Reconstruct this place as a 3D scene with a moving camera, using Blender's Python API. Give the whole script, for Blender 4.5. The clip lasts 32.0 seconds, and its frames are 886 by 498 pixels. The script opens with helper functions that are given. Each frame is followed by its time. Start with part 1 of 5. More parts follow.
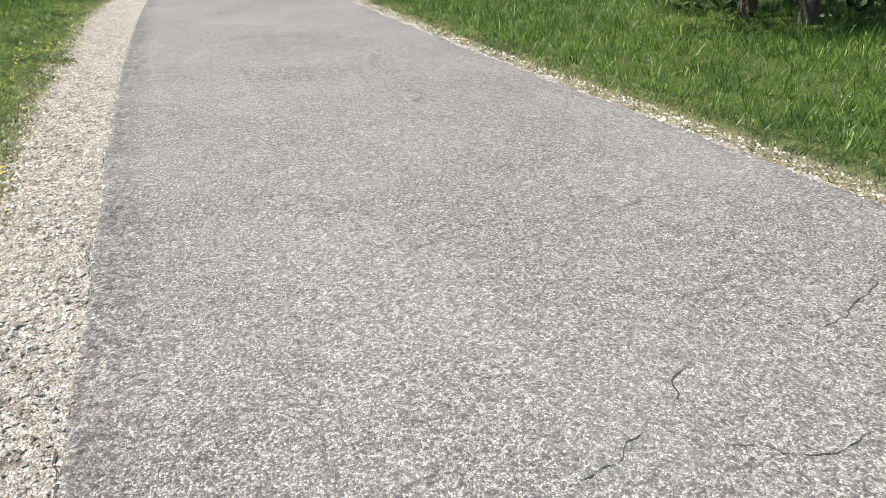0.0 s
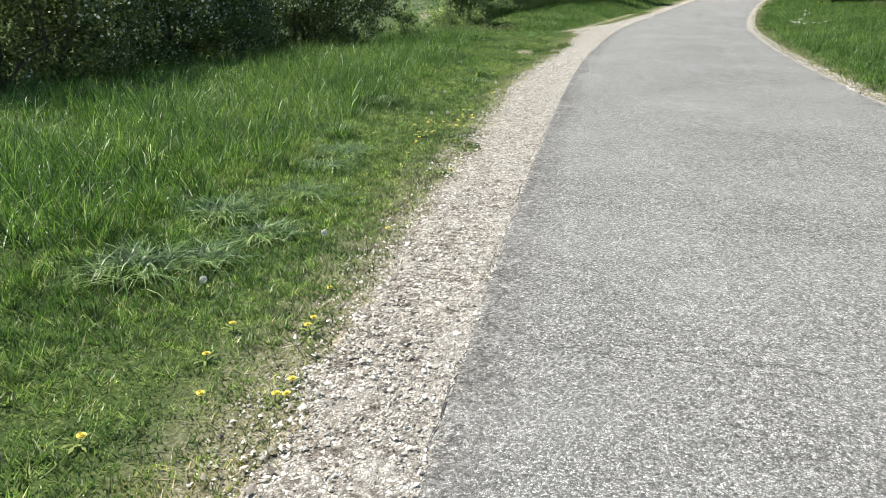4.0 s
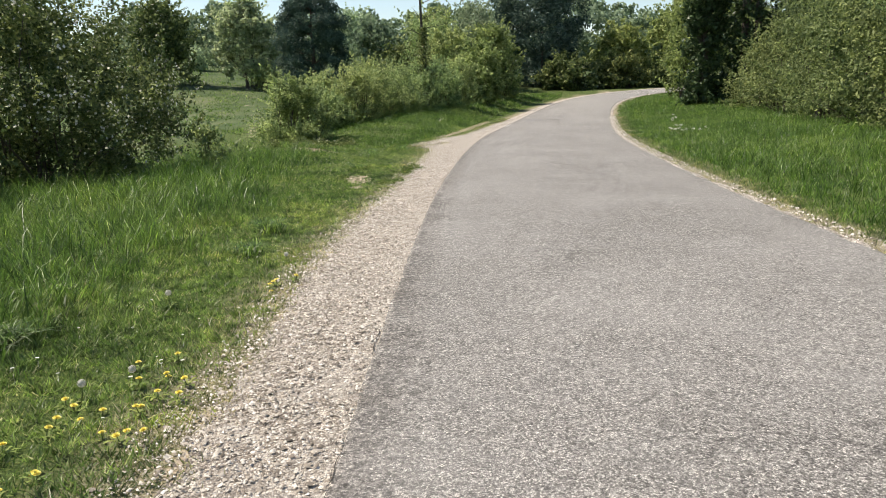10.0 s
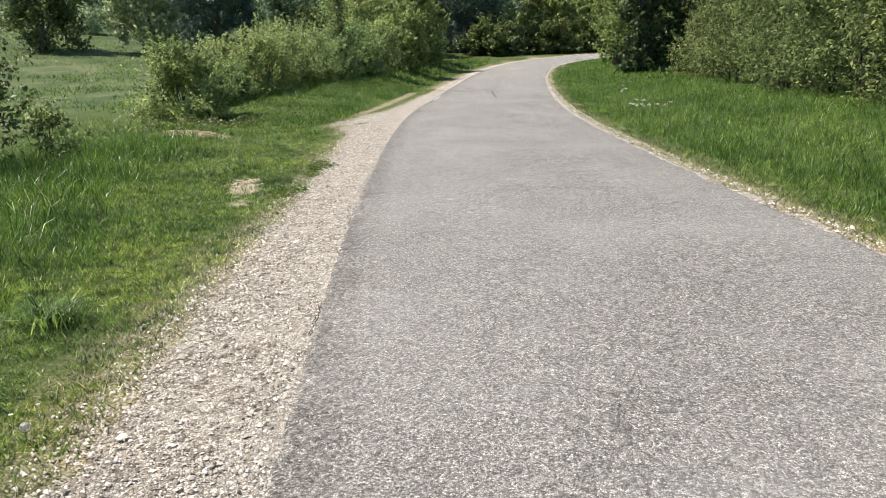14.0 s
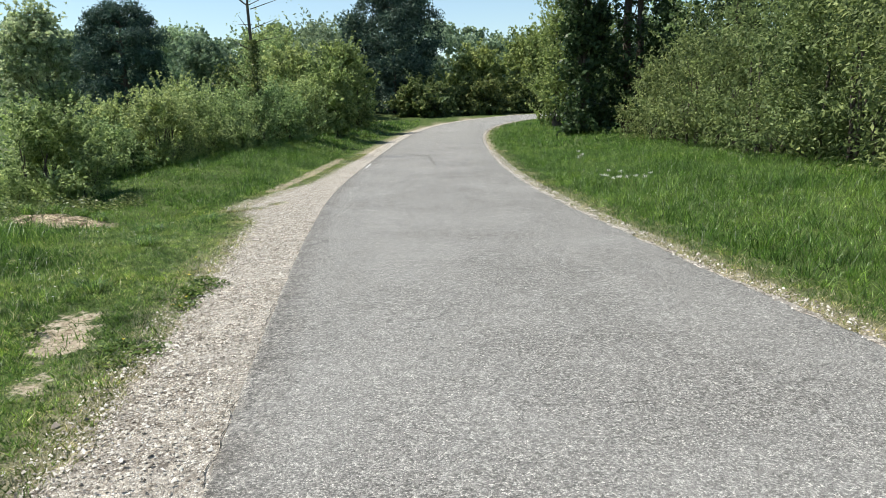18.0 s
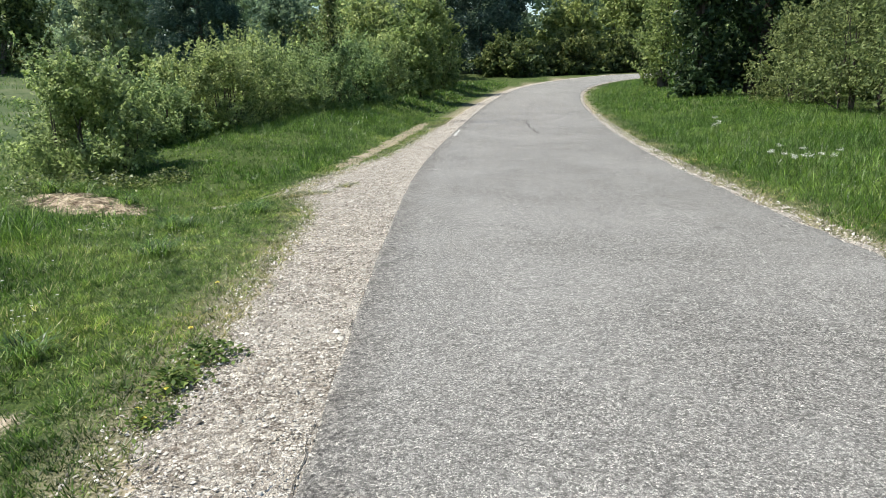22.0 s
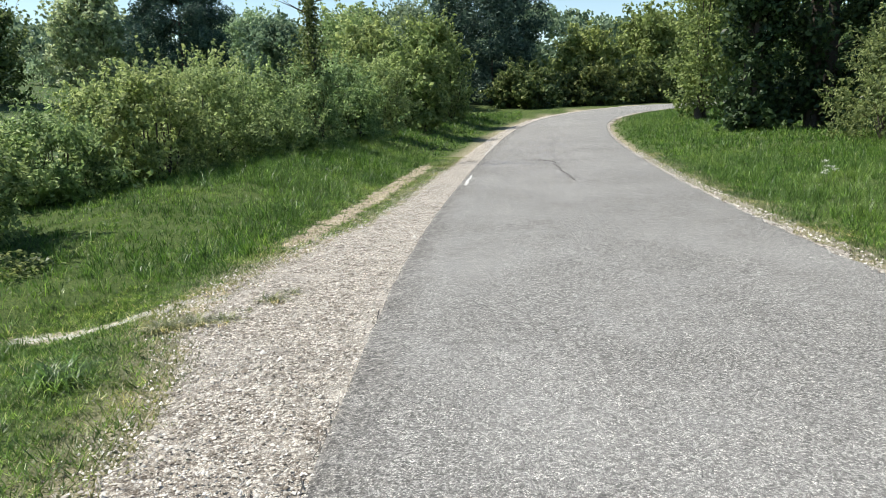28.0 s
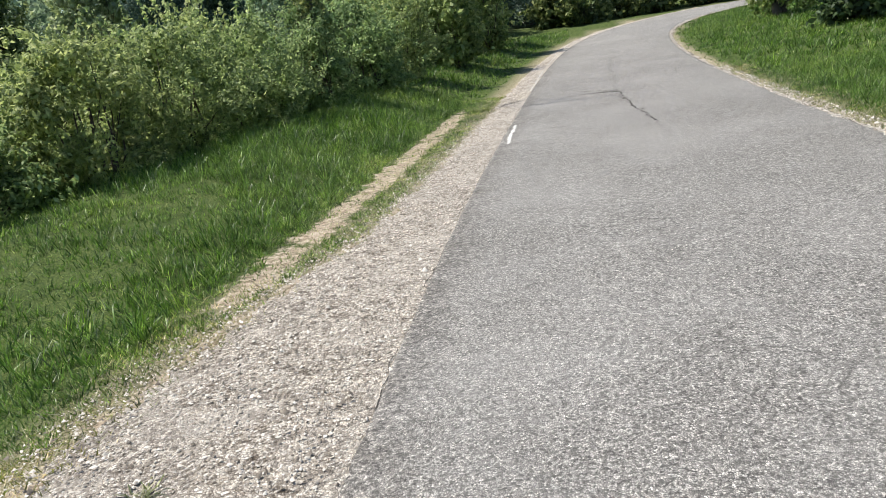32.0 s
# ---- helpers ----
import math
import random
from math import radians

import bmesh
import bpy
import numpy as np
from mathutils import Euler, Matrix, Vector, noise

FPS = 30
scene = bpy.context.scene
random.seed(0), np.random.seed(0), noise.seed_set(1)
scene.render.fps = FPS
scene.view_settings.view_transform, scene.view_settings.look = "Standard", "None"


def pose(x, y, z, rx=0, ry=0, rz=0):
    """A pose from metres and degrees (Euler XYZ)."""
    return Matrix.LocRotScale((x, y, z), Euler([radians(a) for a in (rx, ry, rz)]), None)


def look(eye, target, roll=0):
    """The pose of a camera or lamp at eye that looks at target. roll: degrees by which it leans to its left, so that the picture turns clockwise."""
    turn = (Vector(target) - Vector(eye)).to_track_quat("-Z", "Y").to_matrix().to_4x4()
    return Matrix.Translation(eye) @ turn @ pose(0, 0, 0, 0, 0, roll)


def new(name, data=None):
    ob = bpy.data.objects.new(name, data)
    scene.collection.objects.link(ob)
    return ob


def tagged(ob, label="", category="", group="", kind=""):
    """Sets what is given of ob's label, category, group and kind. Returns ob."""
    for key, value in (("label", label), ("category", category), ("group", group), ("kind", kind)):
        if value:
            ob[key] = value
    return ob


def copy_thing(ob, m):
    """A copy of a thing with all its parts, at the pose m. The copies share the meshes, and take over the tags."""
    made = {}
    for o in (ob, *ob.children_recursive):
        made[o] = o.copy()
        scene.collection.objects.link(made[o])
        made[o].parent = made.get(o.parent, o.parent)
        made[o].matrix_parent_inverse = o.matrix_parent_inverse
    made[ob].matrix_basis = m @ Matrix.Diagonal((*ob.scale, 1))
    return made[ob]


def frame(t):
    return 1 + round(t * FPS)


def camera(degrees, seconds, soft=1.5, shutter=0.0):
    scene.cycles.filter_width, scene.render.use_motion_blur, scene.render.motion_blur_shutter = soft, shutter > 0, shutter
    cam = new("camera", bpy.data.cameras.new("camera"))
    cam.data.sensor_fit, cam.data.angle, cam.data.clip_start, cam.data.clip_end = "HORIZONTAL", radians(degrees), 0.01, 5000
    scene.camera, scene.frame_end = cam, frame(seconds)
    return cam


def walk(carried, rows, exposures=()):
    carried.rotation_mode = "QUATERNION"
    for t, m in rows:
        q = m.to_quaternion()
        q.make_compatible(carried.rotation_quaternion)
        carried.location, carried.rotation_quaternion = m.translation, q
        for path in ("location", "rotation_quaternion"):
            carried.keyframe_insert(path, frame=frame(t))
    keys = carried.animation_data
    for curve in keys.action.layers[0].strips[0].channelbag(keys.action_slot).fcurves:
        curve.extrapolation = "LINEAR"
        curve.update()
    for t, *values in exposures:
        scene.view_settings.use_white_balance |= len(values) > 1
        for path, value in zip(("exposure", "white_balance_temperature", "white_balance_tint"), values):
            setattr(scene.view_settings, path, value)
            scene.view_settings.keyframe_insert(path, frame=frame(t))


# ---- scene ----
# the camera and its walk: seconds, x, y, z, yaw, pitch, roll
cam = camera(60.14, 32.0, soft=0.45)
ROWS = [
    (0, -0.074, 0.114, 1.512, -9.92, -23.30, 1.13),
    (0.5, -0.131, 0.466, 1.510, -9.53, -21.67, 0.99),
    (1, -0.202, 0.821, 1.481, -5.88, -20.83, 1.02),
    (1.5, -0.240, 1.211, 1.500, -2.59, -22.21, 0.92),
    (2, -0.333, 1.546, 1.495, 2.88, -25.15, 0.65),
    (2.5, -0.386, 1.937, 1.481, 7.59, -24.21, 0.66),
    (3, -0.454, 2.368, 1.486, 12.59, -22.80, 0.43),
    (3.5, -0.573, 2.795, 1.503, 17.68, -22.00, 0.56),
    (4, -0.668, 3.246, 1.527, 20.28, -19.17, 0.45),
    (4.5, -0.754, 3.675, 1.517, 21.26, -17.17, 0.83),
    (6.5, -1.123, 5.438, 1.506, 14.75, -11.21, 1.13),
    (7, -1.207, 5.876, 1.495, 13.98, -11.55, 1.26),
    (7.5, -1.288, 6.308, 1.483, 13.62, -10.79, 1.30),
    (8, -1.343, 6.748, 1.485, 13.26, -10.37, 1.44),
    (8.5, -1.391, 7.188, 1.490, 12.49, -10.61, 1.39),
    (9, -1.415, 7.639, 1.503, 10.69, -10.75, 1.41),
    (9.5, -1.460, 8.094, 1.492, 10.08, -11.03, 1.79),
    (10, -1.534, 8.536, 1.466, 9.91, -11.75, 1.33),
    (10.5, -1.626, 8.991, 1.469, 15.83, -16.26, 1.07),
    (11, -1.726, 9.419, 1.499, 19.47, -19.36, 0.76),
    (11.5, -1.764, 9.869, 1.535, 18.74, -15.52, 1.01),
    (12, -1.835, 10.292, 1.523, 17.77, -14.01, 1.18),
    (12.5, -1.863, 10.766, 1.524, 16.10, -13.64, 1.01),
    (13, -1.972, 11.206, 1.529, 10.26, -13.89, 1.32),
    (13.5, -2.062, 11.637, 1.530, 6.73, -14.21, 1.44),
    (14, -2.098, 12.100, 1.548, 4.14, -14.39, 1.32),
    (14.5, -2.170, 12.526, 1.543, 2.63, -14.33, 1.46),
    (15, -2.228, 12.946, 1.513, 0.32, -13.21, 1.71),
    (15.5, -2.272, 13.378, 1.530, -0.50, -13.20, 1.77),
    (17.5, -2.416, 15.281, 1.592, -3.47, -11.91, 1.94),
    (18, -2.492, 15.712, 1.597, -1.26, -10.19, 1.49),
    (18.5, -2.554, 16.102, 1.588, 0.56, -9.78, 1.50),
    (19, -2.615, 16.516, 1.586, 1.26, -9.73, 1.60),
    (19.5, -2.694, 16.928, 1.571, 2.42, -9.19, 1.66),
    (20, -2.726, 17.322, 1.584, 3.54, -10.63, 1.57),
    (20.5, -2.794, 17.732, 1.573, 3.65, -9.90, 1.41),
    (21, -2.869, 18.137, 1.533, 4.16, -10.68, 1.47),
    (21.5, -2.890, 18.582, 1.536, 4.44, -11.70, 1.34),
    (22, -2.972, 19.000, 1.531, 4.69, -12.88, 1.41),
    (22.5, -3.028, 19.417, 1.517, 4.46, -13.00, 1.19),
    (23, -3.119, 19.836, 1.529, 4.69, -13.43, 1.47),
    (23.5, -3.202, 20.244, 1.524, 4.92, -14.16, 1.27),
    (24, -3.254, 20.668, 1.535, 5.55, -13.86, 1.02),
    (24.5, -3.279, 21.064, 1.507, 6.09, -13.55, 1.27),
    (25, -3.301, 21.450, 1.510, 5.70, -13.57, 1.25),
    (25.5, -3.301, 21.839, 1.518, 5.73, -12.82, 1.28),
    (27.5, -3.274, 23.517, 1.493, 5.13, -11.19, 1.59),
    (28, -3.341, 23.933, 1.483, 5.34, -10.56, 1.66),
    (28.5, -3.395, 24.376, 1.476, 5.00, -10.61, 1.67),
    (29, -3.431, 24.843, 1.498, 4.14, -11.56, 1.56),
    (29.5, -3.468, 25.285, 1.500, 4.18, -13.15, 2.03),
    (30, -3.456, 25.767, 1.487, 3.54, -12.62, 1.96),
    (30.5, -3.474, 26.240, 1.474, 3.92, -13.58, 2.02),
    (31, -3.475, 26.710, 1.493, 5.27, -14.95, 2.08),
    (31.5, -3.426, 27.171, 1.528, 6.02, -14.84, 2.05),
    (31.9, -3.433, 27.503, 1.521, 8.42, -15.13, 3.54),
    (32, -3.438, 27.590, 1.531, 8.32, -15.32, 8.19),
]
walk(cam, [(t, pose(x, y, z, 90 + pitch, roll, yaw)) for t, x, y, z, yaw, pitch, roll in ROWS],
     exposures=[(0, 0.64, 6550, 9), (2, 0.6, 6450, 8), (4, 0.64, 6400, 5), (7, 0.5, 6750, 9), (9, 0.45, 6950, 11), (10, 0.48, 6950, 11), (11, 0.7, 6750, 9), (12, 0.53, 6700, 9), (13, 0.55, 6850, 10),
                (15, 0.59, 6550, 9), (18, 0.48, 6400, 5), (19, 0.4, 6380, 4), (23, 0.53, 6400, 6), (28, 0.54, 6360, 6), (30, 0.51, 6450, 9), (32, 0.5, 6450, 9)])

# ---- world, sun, exposure ----
SUN_ELEVATION, SUN_AZIMUTH = 58.0, -78.0  # degrees above the horizon; degrees clockwise from +y
sun_from = Vector((math.sin(radians(SUN_AZIMUTH)) * math.cos(radians(SUN_ELEVATION)),
                   math.cos(radians(SUN_AZIMUTH)) * math.cos(radians(SUN_ELEVATION)),
                   math.sin(radians(SUN_ELEVATION))))
world = bpy.data.worlds.new("world")
scene.world = world
world.use_nodes = True
sky = world.node_tree.nodes.new("ShaderNodeTexSky")
sky.sky_type, sky.sun_disc = "NISHITA", False
sky.sun_elevation, sky.sun_rotation = radians(SUN_ELEVATION), radians(SUN_AZIMUTH)
sky.air_density, sky.dust_density, sky.ozone_density = 1.0, 0.3, 1.2
background = world.node_tree.nodes["Background"]
background.inputs["Strength"].default_value = 0.11
world.node_tree.links.new(sky.outputs["Color"], background.inputs["Color"])
sun = new("sun", bpy.data.lights.new("sun", "SUN"))
sun.data.energy, sun.data.angle, sun.data.color = 5.0, radians(0.53), (1.0, 0.94, 0.84)
sun.matrix_world = look(sun_from * 60, (0, 0, 0))


# ---- materials ----
class Nodes:
    """A material's node tree, with short calls for the nodes used here."""

    def __init__(self, name):
        self.material = bpy.data.materials.new(name)
        self.material.use_nodes = True
        self.tree = self.material.node_tree
        self.bsdf = self.tree.nodes["Principled BSDF"]
        self.out = self.tree.nodes["Material Output"]
        self.place = self.tree.nodes.new("ShaderNodeTexCoord").outputs["Object"]

    def link(self, a, b):
        self.tree.links.new(a, b)

    def noise(self, scale, detail=4.0, rough=0.55, place=None):
        n = self.tree.nodes.new("ShaderNodeTexNoise")
        n.inputs["Scale"].default_value, n.inputs["Detail"].default_value = scale, detail
        n.inputs["Roughness"].default_value = rough
        self.link(place or self.place, n.inputs["Vector"])
        return n.outputs["Fac"]

    def voronoi(self, scale, feature="F1", output="Distance", place=None):
        n = self.tree.nodes.new("ShaderNodeTexVoronoi")
        n.feature = feature
        n.inputs["Scale"].default_value = scale
        self.link(place or self.place, n.inputs["Vector"])
        return n.outputs[output]

    def warped(self, scale, amount):
        n = self.tree.nodes.new("ShaderNodeTexNoise")
        n.inputs["Scale"].default_value, n.inputs["Detail"].default_value = scale, 3.0
        self.link(self.place, n.inputs["Vector"])
        m = self.tree.nodes.new("ShaderNodeVectorMath")
        m.operation = "MULTIPLY_ADD"
        m.inputs[1].default_value = (amount, amount, amount)
        self.link(n.outputs["Color"], m.inputs[0])
        self.link(self.place, m.inputs[2])
        return m.outputs[0]

    def ramp(self, value, stops, smooth=False):
        n = self.tree.nodes.new("ShaderNodeValToRGB")
        e = n.color_ramp.elements
        while len(e) < len(stops):
            e.new(0.5)
        for k, (at, c) in zip(e, stops):
            k.position = at
            k.color = (c, c, c, 1) if isinstance(c, (int, float)) else (*c, 1)
        n.color_ramp.interpolation = "EASE" if smooth else "LINEAR"
        self.link(value, n.inputs["Fac"])
        return n.outputs["Color"]

    def mix(self, factor, a, b, blend="MIX"):
        n = self.tree.nodes.new("ShaderNodeMix")
        n.data_type, n.blend_type = "RGBA", blend
        for value, socket in ((factor, n.inputs[0]), (a, n.inputs[6]), (b, n.inputs[7])):
            if isinstance(value, (int, float)):
                socket.default_value = value
            elif isinstance(value, tuple):
                socket.default_value = (*value, 1)
            else:
                self.link(value, socket)
        return n.outputs[2]

    def math(self, operation, a, b=0.0):
        n = self.tree.nodes.new("ShaderNodeMath")
        n.operation = operation
        for value, socket in ((a, n.inputs[0]), (b, n.inputs[1])):
            if isinstance(value, (int, float)):
                socket.default_value = value
            else:
                self.link(value, socket)
        return n.outputs[0]

    def island(self):
        return self.tree.nodes.new("ShaderNodeNewGeometry").outputs["Random Per Island"]

    def each(self):
        return self.tree.nodes.new("ShaderNodeObjectInfo").outputs["Random"]

    def attribute(self, name):
        n = self.tree.nodes.new("ShaderNodeAttribute")
        n.attribute_name = name
        return n.outputs["Fac"]

    def bump(self, height, strength, distance, after=None):
        n = self.tree.nodes.new("ShaderNodeBump")
        n.inputs["Strength"].default_value, n.inputs["Distance"].default_value = strength, distance
        self.link(height, n.inputs["Height"])
        if after:
            self.link(after, n.inputs["Normal"])
        return n.outputs["Normal"]

    def finish(self, color, rough=0.85, normal=None, specular=0.3, through_light=0.0):
        if isinstance(color, tuple):
            self.bsdf.inputs["Base Color"].default_value = (*color, 1)
        else:
            self.link(color, self.bsdf.inputs["Base Color"])
        if isinstance(rough, (int, float)):
            self.bsdf.inputs["Roughness"].default_value = rough
        else:
            self.link(rough, self.bsdf.inputs["Roughness"])
        self.bsdf.inputs["Specular IOR Level"].default_value = specular
        if normal:
            self.link(normal, self.bsdf.inputs["Normal"])
        if through_light:
            t = self.tree.nodes.new("ShaderNodeBsdfTranslucent")
            if isinstance(color, tuple):
                t.inputs["Color"].default_value = (*color, 1)
            else:
                self.link(color, t.inputs["Color"])
            m = self.tree.nodes.new("ShaderNodeMixShader")
            m.inputs[0].default_value = through_light
            self.link(self.bsdf.outputs[0], m.inputs[1])
            self.link(t.outputs[0], m.inputs[2])
            self.link(m.outputs[0], self.out.inputs["Surface"])
        return self.material


def make_asphalt():
    n = Nodes("worn_asphalt")
    rough_place = n.warped(150, 0.004)
    stone = n.voronoi(112, output="Color", place=rough_place)
    gap = n.voronoi(112, "DISTANCE_TO_EDGE", place=rough_place)
    tone = n.ramp(stone, [(0.15, (0.2, 0.192, 0.184)), (0.38, (0.42, 0.405, 0.388)), (0.62, (0.6, 0.58, 0.555)), (0.88, (0.82, 0.795, 0.765))])
    tone = n.mix(n.ramp(gap, [(0.03, 0.85), (0.16, 0.0)]), tone, (0.1, 0.096, 0.092))
    for scale, detail, low, high, share in ((64, 2, 0.3, 1.6, 0.6), (30, 3, 0.5, 1.42, 0.42), (12, 3, 0.72, 1.24, 0.32)):
        grain = n.ramp(n.noise(scale, detail, 0.65), [(0.38, (low, low, low)), (0.5, (1.0, 1.0, 1.0)), (0.62, (high, high * 0.995, high * 0.985))])
        tone = n.mix(share, tone, grain, "MULTIPLY")
    tone = n.mix(1.0, tone, (0.725, 0.715, 0.695), "MULTIPLY")
    tone = n.mix(n.ramp(n.noise(0.5, 4, 0.6), [(0.4, 0.0), (0.72, 0.2)]), tone, (0.52, 0.5, 0.48))
    tone = n.mix(n.ramp(n.noise(1.7, 5, 0.65), [(0.5, 0.0), (0.75, 0.18)]), tone, (0.36, 0.352, 0.34))
    web = n.warped(3.0, 0.35)
    crack = n.ramp(n.voronoi(0.9, "DISTANCE_TO_EDGE", place=web), [(0.0, 1.0), (0.009, 0.0)])
    crack = n.math("MULTIPLY", crack, n.ramp(n.noise(0.8, 2), [(0.5, 0.0), (0.62, 0.6)]))
    fine = n.ramp(n.voronoi(4.5, "DISTANCE_TO_EDGE", place=n.warped(9.0, 0.12)), [(0.0, 1.0), (0.014, 0.0)])
    fine = n.math("MULTIPLY", fine, n.ramp(n.noise(2.6, 4, 0.7), [(0.5, 0.0), (0.6, 0.6)]))
    crack = n.math("MAXIMUM", crack, fine)
    tone = n.mix(n.math("MULTIPLY", n.attribute("rim"), n.ramp(n.noise(3, 4), [(0.35, 0.15), (0.7, 0.8)])), tone, (0.52, 0.5, 0.485), "MULTIPLY")
    crumbs = n.ramp(n.noise(22, 4, 0.8), [(0.4, (0.45, 0.45, 0.45)), (0.5, (1.0, 1.0, 1.0)), (0.62, (1.5, 1.48, 1.44))])
    tone = n.mix(n.math("MULTIPLY", n.attribute("rim"), 0.8), tone, crumbs, "MULTIPLY")
    tone = n.mix(crack, tone, (0.06, 0.056, 0.053))
    high = n.math("SUBTRACT", n.math("ADD", n.ramp(gap, [(0.0, 0.0), (0.25, 1.0)]), n.noise(56, 3)), n.math("MULTIPLY", crack, 2.0))
    return n.finish(tone, 0.75, n.bump(high, 0.7, 0.005), 0.2)


def make_crack():
    n = Nodes("open_crack")
    return n.finish(n.ramp(n.noise(25), [(0.3, (0.035, 0.033, 0.03)), (0.7, (0.09, 0.083, 0.075))]), 0.95)


def make_gravel():
    n = Nodes("limestone_gravel_bed")
    place = n.warped(45, 0.02)
    grit = n.voronoi(66, output="Color", place=place)
    edge = n.voronoi(66, "DISTANCE_TO_EDGE", place=place)
    tone = n.ramp(grit, [(0.12, (0.3, 0.265, 0.225)), (0.38, (0.56, 0.515, 0.455)), (0.65, (0.76, 0.715, 0.65)), (0.9, (0.92, 0.885, 0.83))])
    tone = n.mix(n.ramp(edge, [(0.02, 0.8), (0.15, 0.0)]), tone, (0.17, 0.14, 0.112))
    for scale, low, high, share in ((34, 0.34, 1.4, 0.9), (15, 0.42, 1.34, 0.88), (6, 0.6, 1.24, 0.8)):
        clods = n.ramp(n.noise(scale, 4, 0.75), [(0.37, (low, low * 0.93, low * 0.87)), (0.48, (1.0, 1.0, 1.0)), (0.64, (high, high * 0.99, high * 0.975))])
        tone = n.mix(share, tone, clods, "MULTIPLY")
    packed = n.math("MULTIPLY", n.attribute("rim"), n.ramp(n.noise(2.4, 4, 0.65), [(0.42, 0.0), (0.62, 0.3)]))
    fines = n.ramp(n.noise(60, 5, 0.8), [(0.34, (0.5, 0.45, 0.395)), (0.5, (0.76, 0.71, 0.645)), (0.64, (0.9, 0.86, 0.8))])
    tone = n.mix(packed, tone, fines)
    tone = n.mix(1.0, tone, (0.91, 0.893, 0.875), "MULTIPLY")
    tone = n.mix(n.ramp(n.noise(2.2, 5, 0.6), [(0.48, 0.0), (0.7, 0.4)]), tone, (0.7, 0.635, 0.56))
    tone = n.mix(n.ramp(n.noise(0.8, 4, 0.6), [(0.5, 0.0), (0.7, 0.35)]), tone, (0.42, 0.385, 0.35))
    high = n.math("ADD", n.ramp(edge, [(0.0, 0.0), (0.3, 0.5)]), n.math("MULTIPLY", n.noise(34, 5, 0.75), 2.4))
    return n.finish(tone, 0.95, n.bump(high, 0.95, 0.014), 0.15)


def make_stone():
    n = Nodes("loose_limestone")
    tone = n.ramp(n.island(), [(0.0, (0.08, 0.068, 0.058)), (0.3, (0.27, 0.24, 0.205)), (0.65, (0.5, 0.465, 0.415)), (1.0, (0.78, 0.745, 0.69))])
    tone = n.mix(n.ramp(n.noise(45), [(0.4, 0.0), (0.7, 0.4)]), tone, (0.4, 0.34, 0.27))
    return n.finish(tone, 0.92, n.bump(n.noise(160, 3), 0.5, 0.004), 0.2)


def make_ground():
    n = Nodes("verge_soil_and_turf")
    # dark soil and turf; the darkest tones also paint in shade between the blades
    turf = n.ramp(n.noise(42, 6, 0.82), [(0.36, (0.014, 0.024, 0.007)), (0.48, (0.05, 0.08, 0.018)), (0.58, (0.13, 0.16, 0.045)), (0.68, (0.3, 0.29, 0.13))])
    turf = n.mix(n.ramp(n.noise(0.8, 7, 0.7), [(0.4, 0.0), (0.62, 0.5)]), turf, (0.035, 0.06, 0.015))
    turf = n.mix(n.attribute("dry"), turf, n.ramp(n.noise(55, 6, 0.8), [(0.34, (0.07, 0.065, 0.03)), (0.5, (0.23, 0.205, 0.125)), (0.64, (0.46, 0.415, 0.31))]))
    meadow = n.ramp(n.noise(0.25, 9, 0.72), [(0.36, (0.04, 0.066, 0.024)), (0.5, (0.075, 0.105, 0.042)), (0.66, (0.14, 0.155, 0.08))])
    turf = n.mix(n.attribute("meadow"), turf, meadow)
    soil = n.ramp(n.noise(16, 7, 0.78), [(0.36, (0.13, 0.095, 0.062)), (0.48, (0.34, 0.275, 0.2)), (0.62, (0.54, 0.465, 0.365))])
    tone = n.mix(n.ramp(n.math("ADD", n.attribute("bare"), n.math("MULTIPLY", n.math("SUBTRACT", n.noise(4, 7, 0.78), 0.5), 2.4)), [(0.5, 0.0), (0.75, 1.0)]), turf, soil)
    fines = n.ramp(n.noise(40, 6, 0.8), [(0.36, (0.2, 0.2, 0.15)), (0.5, (0.42, 0.4, 0.34)), (0.64, (0.6, 0.58, 0.52))])
    tone = n.mix(n.ramp(n.math("ADD", n.attribute("trodden"), n.math("MULTIPLY", n.math("SUBTRACT", n.noise(5, 6, 0.8), 0.5), 3.0)), [(0.5, 0.0), (0.8, 1.0)]), tone, fines)
    clods = n.ramp(n.noise(5.5, 5, 0.75), [(0.42, (0.25, 0.2, 0.17)), (0.5, (1.0, 0.97, 0.93)), (0.62, (1.35, 1.3, 1.2))])
    tone = n.mix(n.attribute("mound"), tone, clods, "MULTIPLY")
    return n.finish(tone, 0.95, n.bump(n.noise(30, 6, 0.7), 0.7, 0.03), 0.15)


